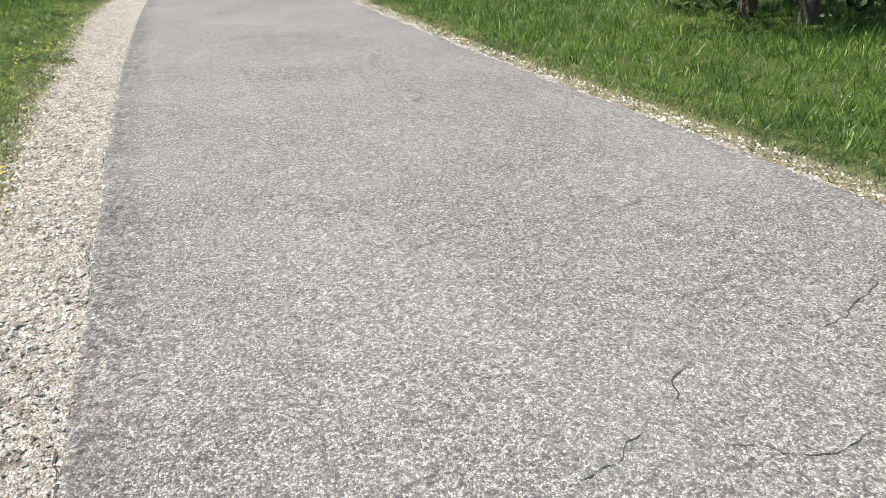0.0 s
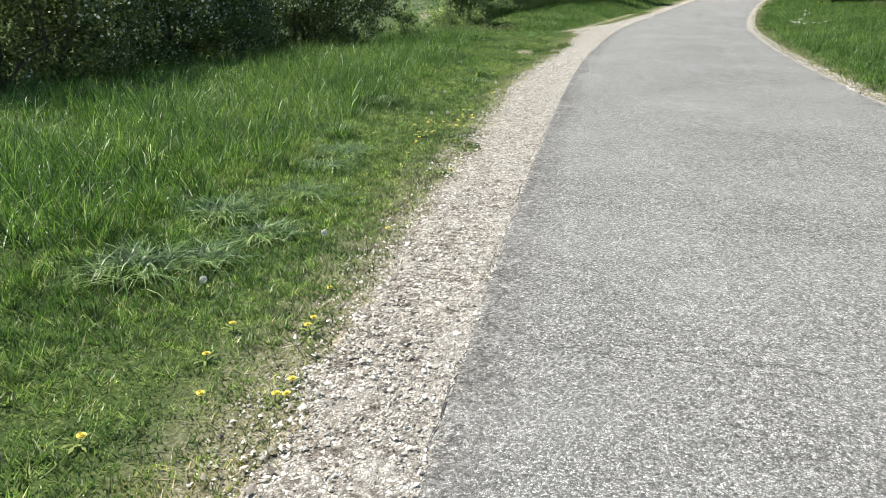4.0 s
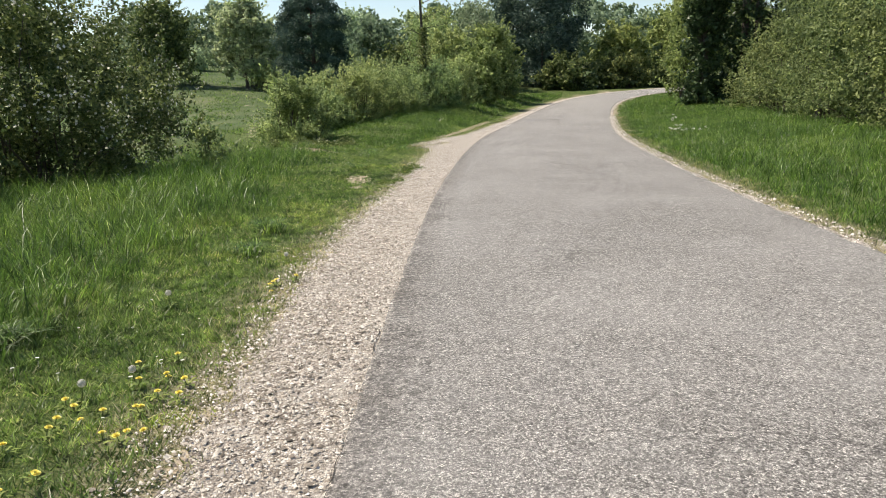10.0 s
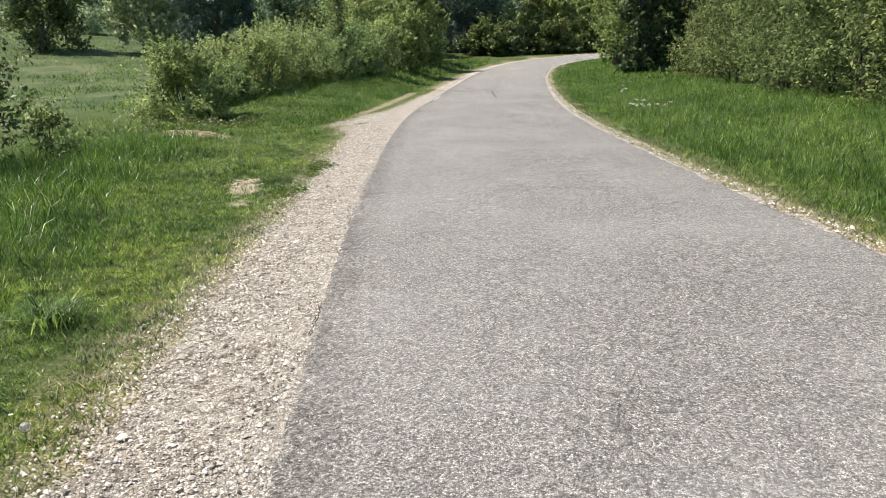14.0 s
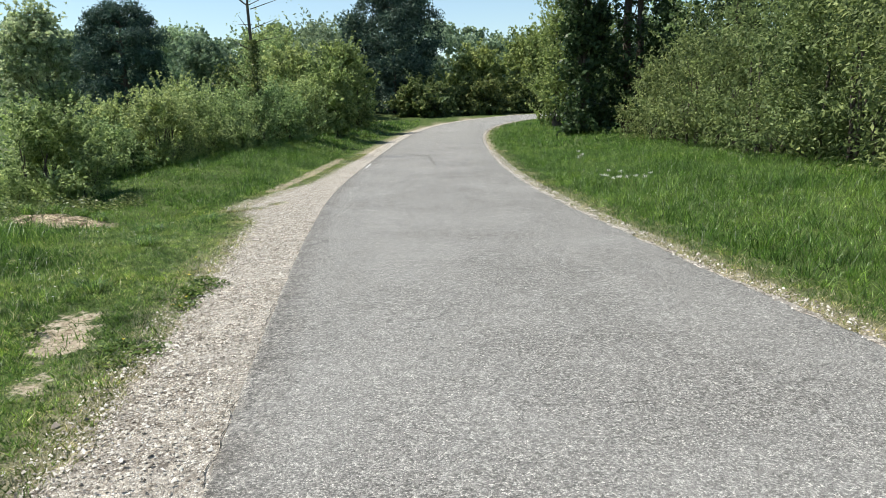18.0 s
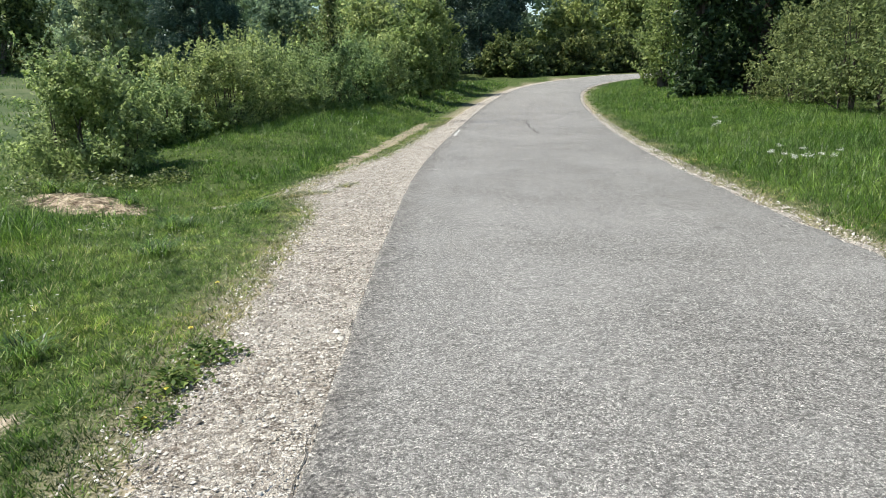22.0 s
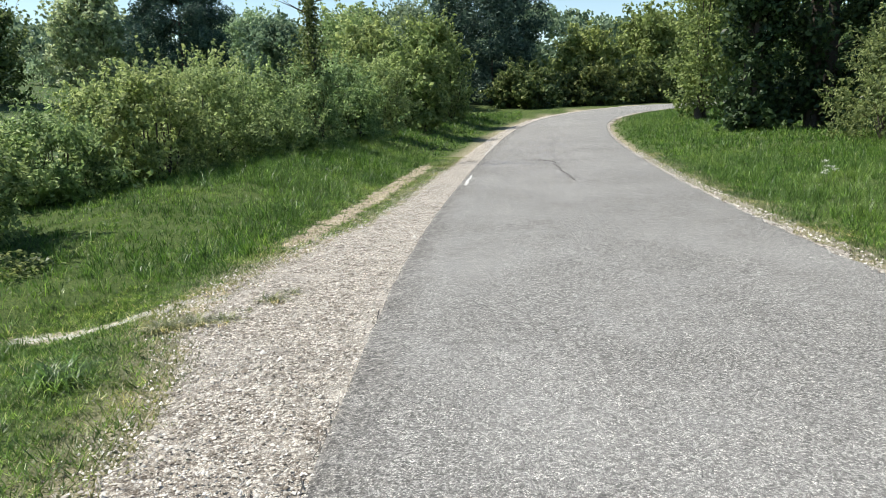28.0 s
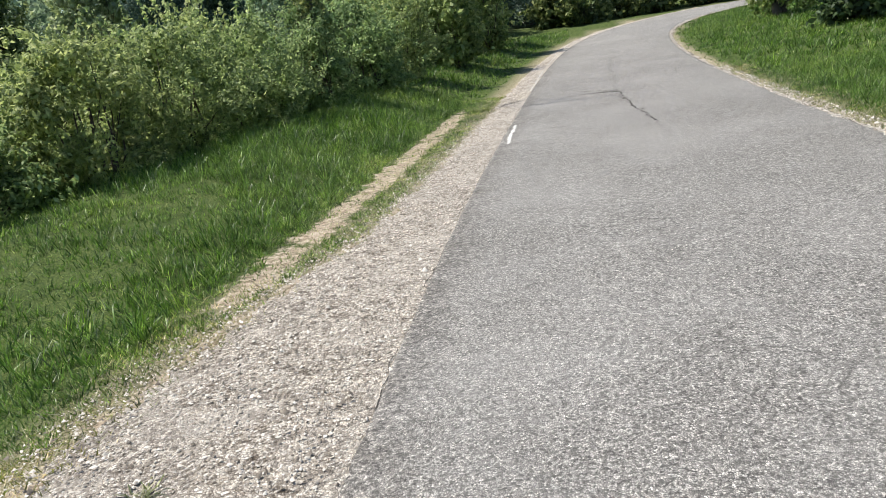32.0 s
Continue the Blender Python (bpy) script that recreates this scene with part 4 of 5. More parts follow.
def build_trees():
    thorn = "dark hawthorn thicket with white blossom beside the path"
    for k, (x, y, w, dp, h, n, fl) in enumerate(((-11.6, 12.5, 5.4, 5.4, 4.4, 44000, 4200), (-12.4, 17.0, 6.0, 6.0, 4.4, 48000, 4200), (-12.1, 22.4, 6.2, 6.2, 3.95, 52000, 2600))):
        grow("hawthorn", (x, y), w, dp, h, 0.0, 190, n + 12000, 0.08, HAWTHORN, thorn, "shrub", 7, flowers=fl, group="hawthorn thicket", seed=k, leaf_shape=0.6, full=1.25)
    build_pine((-17.6, 25.0), 5.6, 4.4, 0.5, 150, 26000, "dark pine rising behind the thicket", 34)
    low = "low leafy shrub with fresh green leaves at the meadow's edge"
    rowset = ((-10.6, 32.4, 3.2, 2.8, 2.25, 16000), (-10.7, 35.6, 2.4, 2.4, 1.5, 8000), (-9.9, 37.2, 2.8, 2.6, 2.1, 10000), (-9.7, 39.4, 2.8, 2.8, 2.3, 10000), (-9.3, 41.6, 2.8, 2.8, 2.2, 9000),
              (-8.9, 44.0, 2.8, 2.8, 2.5, 9000), (-8.5, 46.6, 3.0, 3.0, 2.5, 9000), (-8.0, 49.4, 3.0, 3.0, 2.8, 9000), (-11.8, 39.4, 2.6, 2.6, 2.0, 7000), (-11.2, 43.6, 3.0, 3.0, 2.6, 7000))
    for k, (x, y, w, dp, h, n) in enumerate(rowset):
        grow("shrub", (x, y), w, dp, h, 0.0, 60, int(n * 1.6) + 2500, 0.08 if k < 6 else 0.1, SPRING, low, "shrub", 7, group="shrubs along the bank", seed=10 + k, leaf_shape=0.5, spread_in=0.5, shoots=0.5, full=1.35)
    for k, (x, y, w, h, n) in enumerate(((-7.4, 54.5, 3.4, 4.1, 9000), (-9.8, 58.0, 4.4, 4.9, 9000), (-7.2, 61.5, 4.2, 5.3, 10000), (-7.6, 66.0, 4.0, 4.8, 10000), (-12.5, 66.0, 5.2, 5.8, 9000))):
        grow("young_tree", (x, y), w, w, h, 0.1, 60, n, 0.19, (LIME, SPRING, LIME, SPRING, SPRING)[k], "bushy young tree with bright yellow-green spring leaves", "tree", 4, seed=20 + k, spread_in=0.5)
    grow("sapling", (-9.7, 24.6), 1.1, 1.1, 1.1, 0.05, 16, 900, 0.09, SPRING, "small sapling beside the thicket", "shrub", 3, seed=120)
    grow("meadow_shrub", (-40.0, 83.0), 6.0, 5.0, 2.4, 0.0, 40, 4000, 0.22, PALE, "rounded grey-green shrub in the far meadow", "shrub", 5, seed=121, shoots=0.2)
    grow("meadow_shrub", (-25.4, 66.0), 3.0, 3.0, 2.0, 0.0, 30, 2500, 0.2, SPRING, "low shrub below the pale tree", "shrub", 4, seed=122)
    grow("leafy_tree", (-34.0, 66.0), 5.8, 5.8, 6.8, 0.0, 90, 13000, 0.26, HAWTHORN, "dark full-crowned tree in the meadow", "tree", 2, seed=123, trunk=0.1)
    build_snag()
    build_pine((-21.2, 65.0), 7.0, 5.8, 0.5, 190, 36000, "broad dark blue-green pine in the meadow", 31)
    build_pine((-5.3, 87.0), 11.5, 9.3, 0.2, 240, 42000, "tall dark pine beyond the bend of the road", 32)
    for k, (x, y, w, h) in enumerate(((-10.5, 80.0, 6.5, 6.8), (-15.5, 83.0, 6.5, 7.0), (-20.5, 80.0, 6.0, 6.2), (-25.5, 88.0, 7.0, 6.6), (-13.0, 92.0, 7.5, 8.0))):
        grow("leafy_tree", (x, y), w, w, h, 0.3, 80, 9000, 0.3, (WOODS, SPRING, WOODS, PALE, WOODS)[k], "full green tree at the meadow's far side", "tree", 3, seed=140 + k, spread_in=0.5, trunk=0.1)
    grow("leafy_tree", (-27.7, 67.5), 5.6, 5.6, 6.9, 0.8, 120, 14000, 0.28, PALE, "pale green tree standing in the meadow", "tree", 3, seed=40, spread_in=0.6, trunk=0.12)
    # the hedge and the trees right of the road
    hedge = "dense wild hedge shrub with light green leaves behind tall grass"
    hedgeset = ((7.6, 24.6, 6.0, 5.4, 6.4, 30000), (7.6, 29.0, 6.2, 5.4, 6.6, 34000), (7.6, 33.4, 6.2, 5.4, 6.2, 32000), (7.5, 37.6, 5.8, 5.2, 5.3, 26000), (7.2, 41.6, 5.2, 5.0, 4.2, 20000), (6.9, 45.6, 4.6, 4.6, 3.4, 16000))
    for k, (x, y, w, dp, h, n) in enumerate(hedgeset):
        grow("hedge_shrub", (x, y), w, dp, h, 0.0, 75, int(n * 0.9), 0.115, HEDGE, hedge, "shrub", 8, group="hedge beside the road", seed=50 + k, leaf_shape=0.45, full=1.15)
    for k, (x, y, w, h, n) in enumerate(((4.9, 51.8, 2.6, 9.0, 12000), (7.6, 52.6, 4.2, 11.0, 14000), (10.6, 49.0, 5.0, 11.5, 13000), (12.2, 43.0, 5.0, 11.0, 13000), (12.6, 36.0, 5.0, 10.0, 11000))):
        grow("ivy_tree", (x, y), w, w, h, 0.0, 120, n + 2000, 0.22, IVY, "tall dark tree overgrown with ivy", "tree", 2, group="dark trees beside the road", seed=60 + k, trunk=0.5, spread_in=0.55, top=0.5, full=1.15)
    grow("leafy_tree", (5.4, 60.5), 4.0, 4.6, 9.0, 0.0, 80, 14000, 0.18, LIME, "young yellow-green tree at the inside of the bend", "tree", 3, seed=70, spread_in=0.5, trunk=0.06, top=0.4)
    for k, (x, y, w, h, n) in enumerate(((2.6, 88.5, 7.0, 6.2, 11000), (8.6, 92.0, 8.0, 8.0, 11000), (14.5, 96.0, 9.0, 10.0, 11000), (22.0, 95.0, 9.0, 11.0, 11000), (30.0, 95.0, 9.0, 11.0, 9000))):
        grow("leafy_tree", (x, y), w, 7.0, h, 0.1, 75, n, 0.36, LIME if k < 2 else SPRING, "yellow-green bushy tree beyond the bend", "tree", 4, seed=80 + k, spread_in=0.5)
    for k, (x, y, w, h) in enumerate(((-2.5, 81.5, 6.0, 3.4), (2.5, 83.5, 5.5, 3.2), (8.0, 87.0, 6.5, 3.4), (14.5, 89.5, 7.0, 3.8), (21.5, 91.0, 7.0, 4.0), (-8.5, 74.0, 4.5, 3.0), (-15.5, 74.0, 7.0, 4.5))):
        grow("undergrowth_shrub", (x, y), w, 4.0, h, 0.0, 60, 6000, 0.3, HAWTHORN, "dark dense undergrowth in the shade beyond the bend", "shrub", 5, group="undergrowth beyond the bend", seed=110 + k, spread_in=0.5, full=1.1)
    # the shaded trees at the start, right of the road
    grow("ivy_tree", (6.7, 9.9), 5.0, 5.0, 5.5, 0.1, 90, 20000, 0.12, IVY, "dark leafy tree with a low crown over the grass", "tree", 3, seed=90, trunk=0.25)
    grow("ivy_tree", (7.9, 20.2), 4.8, 4.8, 5.6, 0.1, 80, 16000, 0.13, IVY, "dark leafy tree with a low crown over the grass", "tree", 3, seed=92, trunk=0.25)
    grow("ivy_tree", (9.5, 15.5), 5.0, 5.0, 6.5, 0.2, 80, 14000, 0.14, IVY, "dark leafy tree with a low crown over the grass", "tree", 3, seed=91, trunk=0.25)


def build_woods():
    """The wood that closes the view all round."""
    r = np.random.default_rng(77)
    ps, ws, sz = [], [], []
    places = [(-100 + 5.2 * k + r.uniform(-2, 2), 112 + r.uniform(-5, 5) - 0.0022 * (-100 + 5.2 * k + 10) ** 2 * (k < 16)) for k in range(34)]
    places += [(-112 + 5.0 * k + r.uniform(-2, 2), 127 + r.uniform(-4, 4)) for k in range(40)]
    places += [(-72 - 1.2 * k + r.uniform(-4, 4), 92 - 6.5 * k) for k in range(14)] + [(34 + r.uniform(-4, 6), 88 - 7 * k) for k in range(11)]
    places += [(-55 + 12 * k, -80 + r.uniform(-8, 8)) for k in range(10)]
    for x, y in places:
        tall, wide = r.uniform(6.5, 9.5), r.uniform(7, 10)
        z0 = float(height_at(x, y)[0])
        mids = []
        for k in range(26):
            a, v = r.uniform(0, 6.28), r.random() ** 1.2
            g = math.sqrt(max(0.05, 1 - ((v - 0.4) / 0.62) ** 2)) * math.sqrt(r.random())
            mids.append((x + wide / 2 * g * math.cos(a), y + wide / 2 * g * math.sin(a), z0 + 0.2 + (tall - 0.8) * v, wide * r.uniform(0.12, 0.2)))
        n = 1500 if y > 0 else 400
        p, w = crown_points(n, mids, 0.5)
        ps.append(p), ws.append(w * 0.5 + rng.normal(size=p.shape) * 0.5), sz.append(rng.uniform(0.35, 0.85, n))
    p, w, s = np.concatenate(ps), np.concatenate(ws), np.concatenate(sz)
    v, f = leaves(p, w, s, s * 0.7)
    tagged(new("far_woods", mesh_of("far_woods", v, f, WOODS)), "mixed green woodland closing the view", "woodland", kind="stuff")


build_trees()
build_woods()


# ---- cracks and paint on the road ----
def ribbon(points, width, seed, lift=0.0035, stray=1.0):
    """A thin, wandering band that lies on the asphalt."""
    r = np.random.default_rng(seed)
    p = np.array(points, dtype=float)
    step = np.concatenate([[0], np.cumsum(np.linalg.norm(np.diff(p, axis=0), axis=1))])
    s = np.arange(0, step[-1], 0.035)
    x, y = np.interp(s, step, p[:, 0]), np.interp(s, step, p[:, 1])
    wander = np.convolve(r.normal(size=len(s)) * 0.045, np.ones(6) / 6, "same") + 0.03 * np.sin(s * 4 + r.uniform(0, 6)) + 0.012 * np.sin(s * 19 + r.uniform(0, 6))
    wander = wander * stray
    tx, ty = np.gradient(x), np.gradient(y)
    norm = np.hypot(tx, ty) + 1e-9
    nx, ny = -ty / norm, tx / norm
    x, y = x + nx * wander, y + ny * wander
    w = 0.5 * width * r.uniform(0.2, 1.25, len(s)) / 2
    w[0] = w[-1] = 0.001
    a, b = np.stack([x + nx * w, y + ny * w], 1), np.stack([x - nx * w, y - ny * w], 1)
    q = np.stack([a, b], 1).reshape(-1, 2)
    z = rise(q[:, 1]) + 0.02 * (1 - (beside(q[:, 0], q[:, 1]) / HALF) ** 2) + 0.006 + lift
    k = np.arange(len(s) - 1)[:, None] * 2
    return np.column_stack([q, z]), k + np.array([[0, 1, 3, 2]])


def build_cracks():
    cracks = [([(-2.3, 10.75), (-1.0, 10.85), (0.2, 11.05), (1.6, 11.2)], 0.012), ([(0.6, 1.75), (0.9, 1.93), (1.3, 1.8), (1.75, 1.85), (2.3, 1.8)], 0.009),
              ([(1.8, 2.45), (2.35, 2.8)], 0.012), ([(1.0, 2.08), (1.15, 2.3)], 0.014), ([(-2.3, 20.75), (-1.4, 20.75), (-0.4, 20.95)], 0.012), ([(-2.1, 19.6), (-1.2, 19.65)], 0.012),
              ([(-3.2, 44.2), (-2.8, 44.0), (-2.42, 43.3), (-2.4, 41.5), (-2.3, 40.0), (-2.2, 38.6)], 0.07), ([(-2.42, 43.3), (-2.3, 46.0), (-2.2, 49.5), (-1.9, 53)], 0.03),
              ([(-1.5, 38.4), (-0.8, 39.0)], 0.03)]
    cracks += [([(-3.4, 43.7), (-2.9, 43.55), (-2.42, 43.3)], 0.16), ([(-1.2, 45.0), (-0.6, 47.5)], 0.03), ([(-0.4, 13.6), (0.2, 14.6), (0.3, 15.8)], 0.01), ([(-0.9, 16.9), (0.5, 17.3)], 0.01),
              ([(-3.3, 24.9), (-2.4, 25.0), (-1.2, 24.8)], 0.01), ([(-2.6, 29.7), (-2.2, 30.6), (-1.4, 30.9)], 0.01), ([(-3.6, 29.0), (-2.9, 28.9), (-1.9, 29.1)], 0.009), ([(-1.5, 6.2), (-0.4, 6.35), (0.6, 6.3)], 0.009),
              ([(-1.0, 8.6), (-0.4, 9.2)], 0.01), ([(-3.9, 33.0), (-3.0, 33.3), (-2.0, 33.2), (-1.0, 33.5)], 0.013)]
    for k, (points, width) in enumerate(cracks):
        v, f = ribbon(points, width, 200 + k)
        part("crack", mesh_of("crack", v, f, CRACK), road, "dark open crack")
    for k in range(42):
        y0 = 1.2 + 1.05 * k + 0.5 * math.sin(3.7 * k)
        ys = y0 + np.linspace(0, 0.45 + 0.25 * math.sin(2.3 * k), 6)
        i = np.interp(ys, LINE[20:190, 1], np.arange(20, 190))
        px, py, qx, qy = (np.interp(i, np.arange(len(LINE)), a) for a in (LINE[:, 0], LINE[:, 1], RIGHT[:, 0], RIGHT[:, 1]))
        d = -HALF + jag(px, py, 0.9, 0.01, 11) - 0.004
        v, f = ribbon(np.stack([px + d * qx, py + d * qy], 1), 0.011 + 0.005 * math.sin(1.9 * k), 300 + k, -0.002, 0.4)
        part("crack", mesh_of("edge_crack", v, f, CRACK), road, "dark crumbled seam at the asphalt's edge")
    for k, (points, width) in enumerate((([(-4.3, 38.2), (-4.3, 40.3)], 0.13), ([(-4.25, 46.0), (-4.05, 52.0)], 0.07), ([(-3.95, 54.0), (-3.6, 59.0)], 0.07))):
        v, f = ribbon(points, width, 240 + k, 0.003, 0.3)
        part("paint_mark", mesh_of("paint_mark", v, f, MARK), road, "worn white paint mark")


build_cracks()


# ---- flowers and weeds on the verges ----
def build_dandelion(at, seed_head):
    """A dandelion: a rosette of toothed leaves, a stalk and a flower head or a seed ball."""
    r = np.random.default_rng(9 if seed_head else 8)
    x, y = at
    thing = group_at("dandelion", (x, y, float(height_at(x, y)[0])), "dandelion gone to a white seed head in short grass" if seed_head else "yellow dandelion in flower in short grass", "flower", "dandelions in the verge")
    v, f = [], []
    for k in range(7):
        a = k * 0.9 + r.uniform(-0.2, 0.2)
        out, side = np.array([math.cos(a), math.sin(a), 0]), np.array([-math.sin(a), math.cos(a), 0])
        n = len(v)
        for u, w, h in ((0.0, 0.002, 0.005), (0.018, 0.007, 0.012), (0.032, 0.003, 0.016), (0.046, 0.008, 0.018), (0.065, 0.001, 0.012)):
            v += [out * u + side * w + np.array([0, 0, h]), out * u - side * w + np.array([0, 0, h])]
        f += [[n + 2 * j, n + 2 * j + 1, n + 2 * j + 3, n + 2 * j + 2] for j in range(4)]
    tagged(part("rosette", mesh_of("dandelion_rosette", np.array(v), np.array(f), WEED), thing), kind="stuff")
    tall = 0.09 if seed_head else 0.042
    v, f = tubes([[(0, 0, 0, 0.003), (0.008, 0.004, tall * 0.5, 0.0028), (0.012, 0.0, tall, 0.0025)]], 5)
    part("stalk", mesh_of("dandelion_stalk", v, f, STEM, True), thing)
    if seed_head:
        d = r.normal(size=(160, 3))
        d /= np.linalg.norm(d, axis=1, keepdims=True)
        v, f = leaves(d * 0.019 + np.array([0.012, 0, tall + 0.012]), d, 0.01, 0.009)
        part("seed_ball", mesh_of("dandelion_seeds", v, f, FLUFF), thing, "white downy seed ball")
    else:
        v, f = [], []
        for ring, (count, reach, rise_by) in enumerate(((16, 0.018, 0.003), (13, 0.0135, 0.007), (9, 0.008, 0.01))):
            for k in range(count):
                a = 6.283 * (k + 0.4 * ring) / count
                out, side = np.array([math.cos(a), math.sin(a), 0]), np.array([-math.sin(a), math.cos(a), 0]) * 0.0035
                n = len(v)
                v += [side * 0.5, -side * 0.5, out * reach - side + np.array([0, 0, rise_by]), out * reach + side + np.array([0, 0, rise_by])]
                f.append([n, n + 1, n + 2, n + 3])
        v = np.array(v) + np.array([0.012, 0, tall])
        part("flower_head", mesh_of("dandelion_flower", v, np.array(f), YELLOW), thing, "yellow flower head")
    return thing


def build_flowers():
    r = np.random.default_rng(12)
    spots = [(-2.7, 5.7), (-2.22, 5.5), (-2.18, 5.55), (-2.72, 5.0), (-2.4, 6.1), (-2.45, 6.2), (-3.9, 14.0), (-3.8, 14.3), (-3.9, 14.15), (-4.7, 22.9), (-4.62, 22.95), (-4.72, 22.5), (-4.78, 22.3), (-4.66, 22.15), (-4.95, 23.4), (-5.25, 24.6), (-3.9, 14.1), (-4.75, 21.15)]
    spots += [(-3.93, 11.5), (-3.55, 11.47), (-3.7, 11.09), (-3.95, 11.68), (-3.69, 10.84), (-3.95, 11.2), (-3.78, 11.66), (-3.8, 11.99), (-3.61, 11.4), (-3.93, 12.24),
              (-3.48, 11.5), (-4.02, 11.72), (-3.86, 13.92), (-3.78, 14.27), (-1.95, 3.91), (-2.52, 5.44), (-1.9, 4.67), (-2.24, 5.65)]
    spots += [(-3.78 + 0.05 * r.normal(), 10.75 + 0.06 * r.normal()) for k in range(3)] + [(-3.6 + 0.12 * r.normal(), 11.5 + 0.35 * r.normal()) for k in range(8)]
    spots += [(-3.62 + 0.12 * r.normal(), 10.9 + 0.6 * r.normal()) for k in range(4)] + [(-3.75 + 0.25 * r.normal(), 12.6 + 0.9 * r.normal()) for k in range(4)] + [(-2.9 + 0.35 * r.normal(), 6.8 + 1.4 * r.normal()) for k in range(5)]
    heads = [(-4.0, 11.8), (-4.4, 13.4), (-3.9, 12.1), (-3.0, 7.3), (-4.1, 14.9), (-3.2, 6.4)]
    for ball, places in ((False, spots), (True, heads)):
        first = build_dandelion(places[0], ball)
        for x, y in places[1:]:
            if -float(beside(np.array([x]), np.array([y]))[0]) - HALF > float(shoulder_width(y)) - 0.05:
                copy_thing(first, pose(x, y, float(height_at(x, y)[0]) + r.uniform(-0.03, 0.02), 6 * r.normal(), 6 * r.normal(), r.uniform(0, 360)))


def build_weed(at, reach, tall, count, leaf, label, material=WEED, name="weed_clump"):
    """A clump of broad low leaves on short stems."""
    x, y = at
    r = np.random.default_rng(int(1000 * abs(x) + 10 * y))
    thing = group_at(name, (x, y, float(height_at(x, y)[0])), label, "plant")
    p = np.column_stack([reach * r.normal(size=count) * 0.5, reach * r.normal(size=count) * 0.5, tall * r.random(count)])
    p[:, 2] *= np.exp(-(p[:, 0] ** 2 + p[:, 1] ** 2) / reach ** 2)
    v, f = leaves(p + np.array([0, 0, 0.015]), np.column_stack([r.normal(size=count) * 0.5, r.normal(size=count) * 0.5, np.ones(count)]), leaf * r.uniform(0.6, 1.3, count), leaf * 0.55)
    tagged(part("foliage", mesh_of(name + "_leaves", v, f, material), thing), kind="stuff")
    picks = p[:8]
    v, f = tubes([[(q[0] * 0.3, q[1] * 0.3, -0.01, 0.003), (q[0] * 0.7, q[1] * 0.7, q[2] * 0.6, 0.0025), (q[0], q[1], q[2] + 0.01, 0.002)] for q in picks], 4)
    tagged(part("stalks", mesh_of(name + "_stalks", v, f, STEM), thing), kind="stuff")
    return thing


def build_tussock(at, reach, tall, count, label, material):
    """A tuft of long, arching blades that spring from one root."""
    x, y = at
    r = np.random.default_rng(int(900 * abs(x) + 11 * y))
    a = r.uniform(0, 6.283, count)
    out = np.stack([np.cos(a), np.sin(a)], 1)
    root = r.normal(size=(count, 2)) * reach * 0.22
    far = reach * r.uniform(0.4, 1.1, count)[:, None]
    high = tall * r.uniform(0.5, 1.1, count)
    side = np.stack([-out[:, 1], out[:, 0]], 1) * 0.004
    rows = [(0, 0.0, 1.0), (0.35, 0.75, 0.9), (0.75, 1.0, 0.6), (1.0, 0.7, 0.08)]
    v = np.stack([np.column_stack([root + out * far * u + s * side * w, high * h]) for u, h, w in rows for s in (-1, 1)], 1).reshape(-1, 3)
    k = (np.arange(count) * 8)[:, None]
    f = np.concatenate([k + np.array([[2 * j, 2 * j + 1, 2 * j + 3, 2 * j + 2]]) for j in range(3)])
    thing = new("grass_tussock", mesh_of("grass_tussock", v, f, material))
    thing.location = (x, y, float(height_at(x, y)[0]) - 0.005)
    return tagged(thing, label, "grass", "tussocks on the verge")


def build_parsley(at, label):
    """White umbels on thin stalks above the tall grass."""
    x, y = at
    r = np.random.default_rng(int(77 + 10 * abs(x)))
    thing = group_at("cow_parsley", (x, y, float(height_at(x, y)[0])), label, "flower", "white umbels in the right verge")
    for k in range(6):
        ex, ey, ez = 0.3 * r.normal(), 0.4 * r.normal(), r.uniform(0.2, 0.42)
        v, f = tubes([[(0.3 * ex, 0.3 * ey, 0, 0.004), (0.7 * ex, 0.7 * ey, ez * 0.6, 0.003), (ex, ey, ez, 0.002)]], 5)
        part("stalk", mesh_of("parsley_stalk", v, f, STEM, True), thing)
        p = np.column_stack([ex + 0.024 * r.normal(size=40), ey + 0.024 * r.normal(size=40), ez + 0.012 * r.normal(size=40)])
        v, f = leaves(p, np.tile([0, 0, 1.0], (40, 1)) + 0.5 * r.normal(size=(40, 3)), 0.016, 0.014)
        tagged(part("umbel", mesh_of("parsley_umbel", v, f, BLOSSOM), thing, "white flower umbel"), kind="stuff")


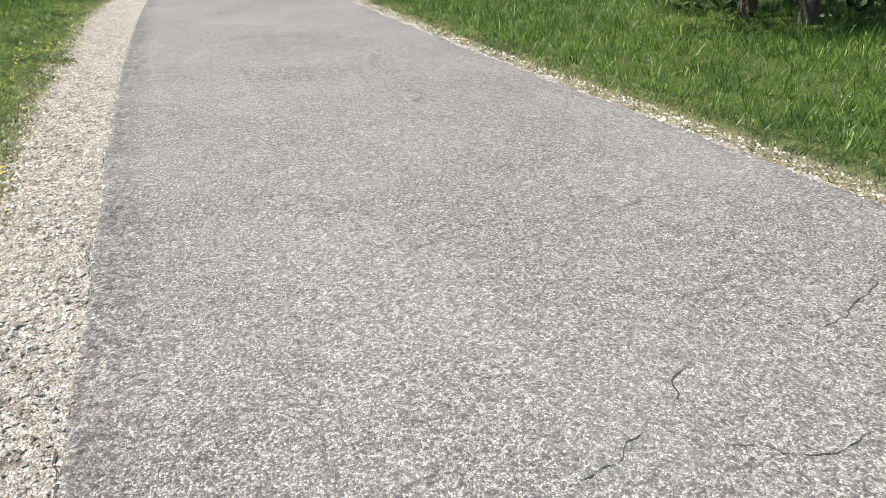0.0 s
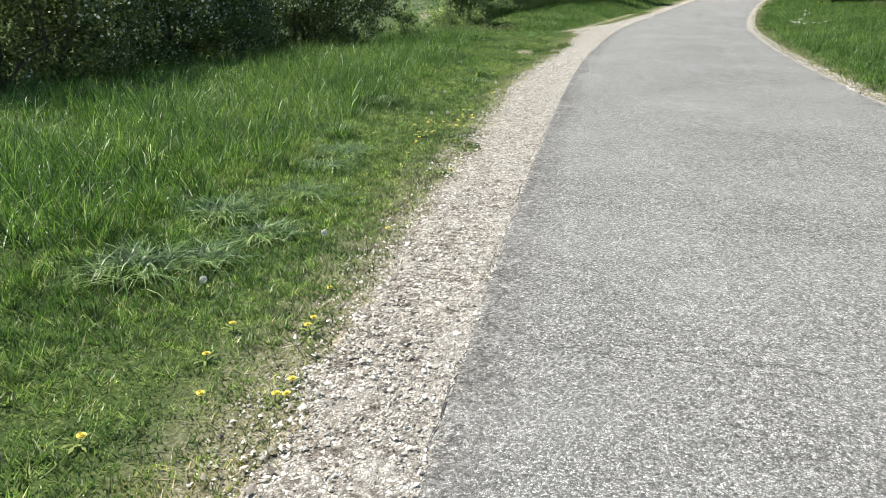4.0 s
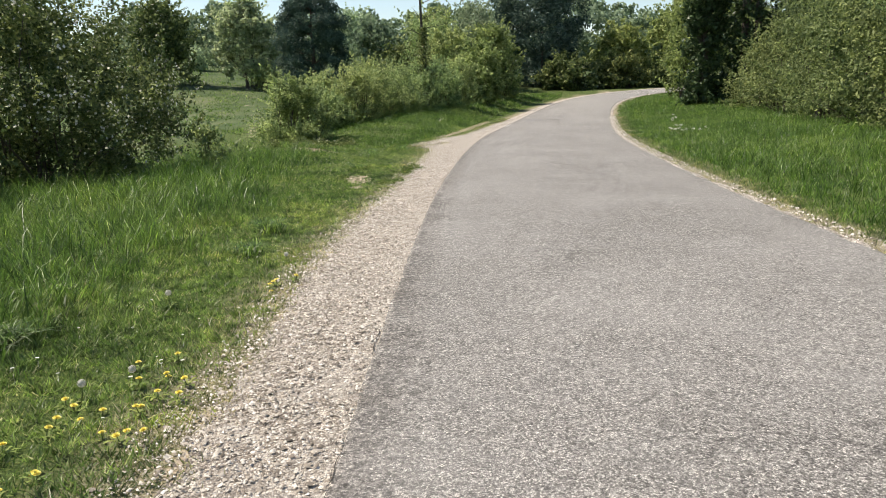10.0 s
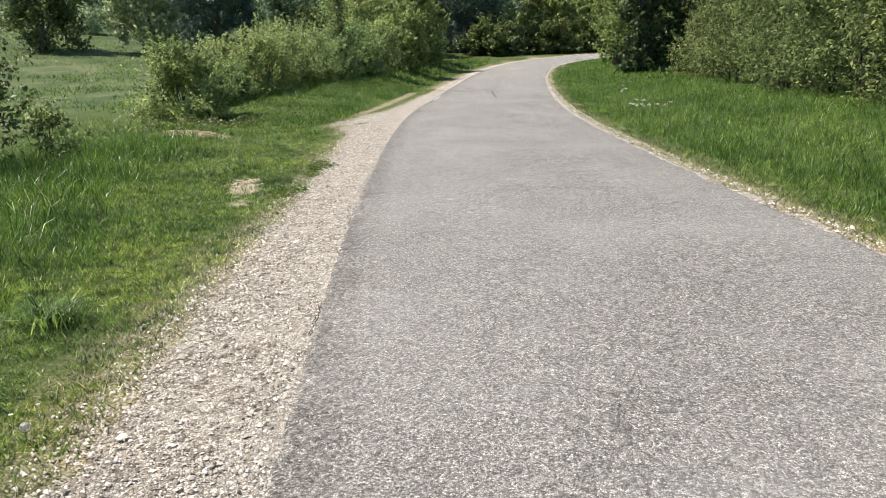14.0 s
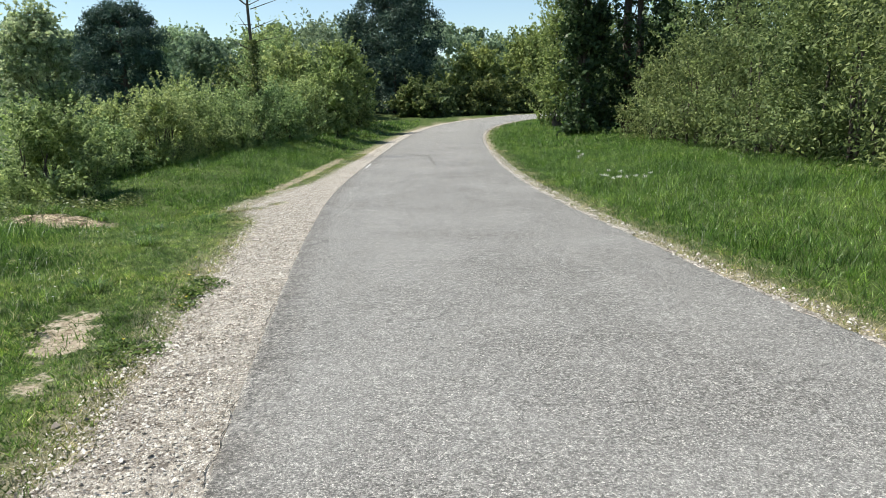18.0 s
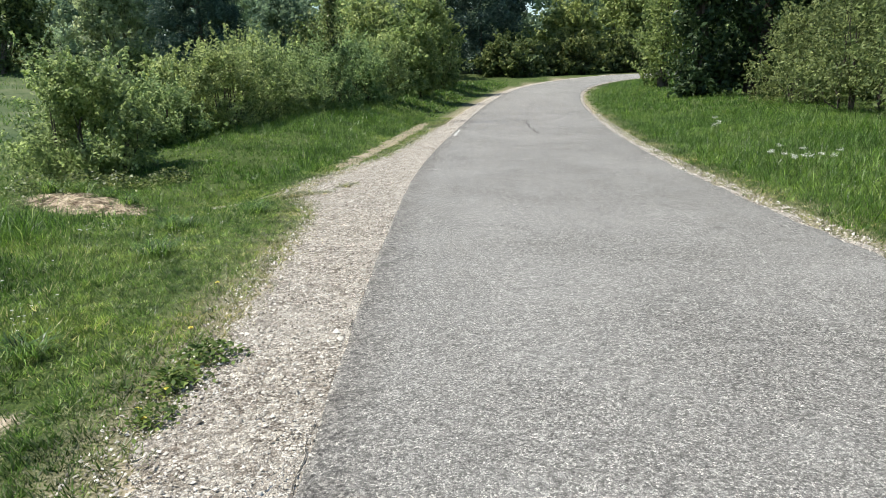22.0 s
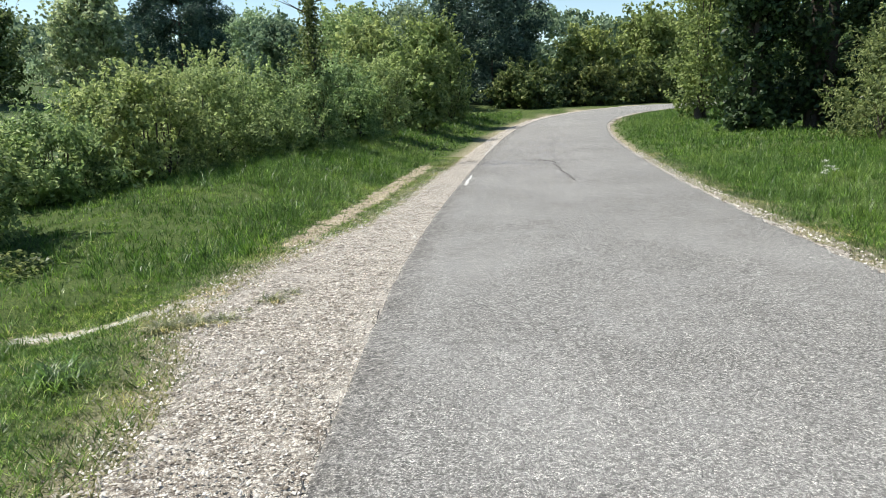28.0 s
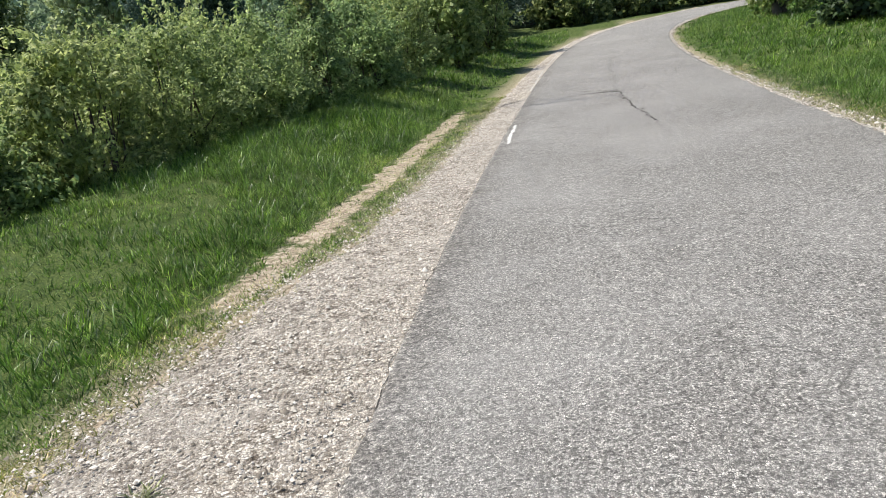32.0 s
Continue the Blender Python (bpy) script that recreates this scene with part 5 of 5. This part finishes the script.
def build_verge():
    build_flowers()
    broad = "low broad-leaved weeds at the edge of the gravel"
    for x, y, reach, tall, count, leaf in ((-4.66, 23.0, 0.2, 0.11, 260, 0.045), (-4.72, 22.62, 0.18, 0.1, 220, 0.045), (-4.64, 22.2, 0.14, 0.07, 120, 0.04), (-4.8, 21.1, 0.14, 0.06, 110, 0.04), (-4.52, 20.98, 0.16, 0.06, 130, 0.04), (-4.66, 20.7, 0.14, 0.05, 90, 0.038),
                                           (-3.0, 10.3, 0.16, 0.07, 110, 0.045), (-3.25, 10.6, 0.12, 0.06, 70, 0.04), (-2.95, 9.2, 0.12, 0.05, 60, 0.04), (-5.7, 21.7, 0.14, 0.1, 120, 0.045)):
        build_weed((x, y), reach, tall, count, leaf, broad)
    for x, y, reach, tall, count in ((-9.9, 30.9, 0.5, 0.34, 420), (-9.2, 30.75, 0.45, 0.3, 380), (-8.6, 31.3, 0.45, 0.26, 340), (-10.6, 30.7, 0.5, 0.36, 420)):
        build_weed((x, y), reach, tall, count, 0.075, "dark green leafy weeds at the foot of the shrubs", HAWTHORN, "nettle_clump")
    silver = "silvery green grass tussock lying in the turf"
    for x, y, reach, tall, count in ((-3.75, 6.45, 0.42, 0.15, 200), (-3.5, 6.75, 0.34, 0.11, 130), (-3.9, 7.5, 0.4, 0.13, 150), (-4.1, 9.6, 0.42, 0.12, 150), (-3.95, 9.1, 0.3, 0.09, 100), (-3.45, 7.3, 0.34, 0.09, 110), (-3.7, 8.3, 0.36, 0.09, 110), (-5.0, 12.4, 0.32, 0.12, 110)):
        build_tussock((x, y), reach, tall * 0.75, int(count * 1.7), silver, TUSSOCK)
    fresh = "green grass tuft beside the gravel"
    for x, y, reach, tall, count in ( (-4.5, 10.4, 0.3, 0.14, 140), (-4.9, 16.4, 0.3, 0.16, 160), (-6.2, 25.6, 0.3, 0.15, 160), (-6.6, 27.0, 0.34, 0.15, 180), (-5.8, 23.0, 0.25, 0.12, 120), (-4.6, 15.2, 0.25, 0.12, 120), (-6.0, 27.9, 0.28, 0.14, 140)):
        build_tussock((x, y), reach, tall, count, fresh, TALL)
    for x, y, reach, tall, count in ((-5.3, 29.72, 0.16, 0.08, 110), (-5.2, 29.95, 0.14, 0.06, 70), (-5.4, 29.4, 0.12, 0.05, 60), (-5.47, 29.18, 0.2, 0.06, 100), (-5.66, 29.08, 0.2, 0.07, 100), (-5.87, 29.0, 0.22, 0.07, 110)):
        build_tussock((x, y), reach, tall, count, "small dry dull green grass tuft growing in the gravel", DRY)
    for x, y, reach, tall, count in ((-9.5, 30.15, 0.34, 0.2, 160), (-8.9, 29.85, 0.3, 0.16, 140), (-8.3, 29.3, 0.26, 0.14, 110), (-10.1, 30.3, 0.3, 0.2, 130)):
        build_tussock((x, y), reach, tall, count, "rough grass tuft behind a patch of bare sandy soil", TALL)
    for at in ((1.1, 30.3), (1.35, 30.9), (1.8, 37.2)):
        build_parsley(at, "white-flowering cow parsley in tall grass")


def build_clover():
    """Small white flowers, each a disc of petals on a thin stalk, in one mesh."""
    sets = ((-7.6, -5.9, 22.5, 27.5, 26), (-4.6, -3.4, 10, 17, 9), (1.6, 4.2, 12, 22, 7), (0.6, 3.6, 24, 36, 9), (2.8, 5.0, 4, 11, 8))
    v, f = [], []
    for x0, x1, y0, y1, density in sets:
        x, y, d = spread(x0, x1, y0, y1, density)
        keep = (np.abs(d) - HALF > 0.5) & (waves(x, y, 1.1, 71) > 0.05)
        for px, py, pz in zip(x[keep], y[keep], land(x[keep], y[keep], d[keep])):
            tall, r0 = rng.uniform(0.06, 0.11) * (1.0 if px < 0 else 2.2), rng.uniform(0.007, 0.012)
            n = len(v)
            v += [(px - 0.001, py, pz), (px + 0.001, py, pz), (px, py, pz + tall)]
            v += [(px + r0 * math.cos(1.05 * k), py + r0 * math.sin(1.05 * k), pz + tall + 0.002 * (k % 2)) for k in range(6)]
            f += [[n, n + 1, n + 2]] + [[n + 2, n + 3 + k, n + 3 + (k + 1) % 6] for k in range(6)]
    tagged(new("white_clover", mesh_of("white_clover", np.array(v), np.array(f), BLOSSOM)), "small white flowers scattered in the grass", "flower", kind="stuff")


build_verge()
build_clover()
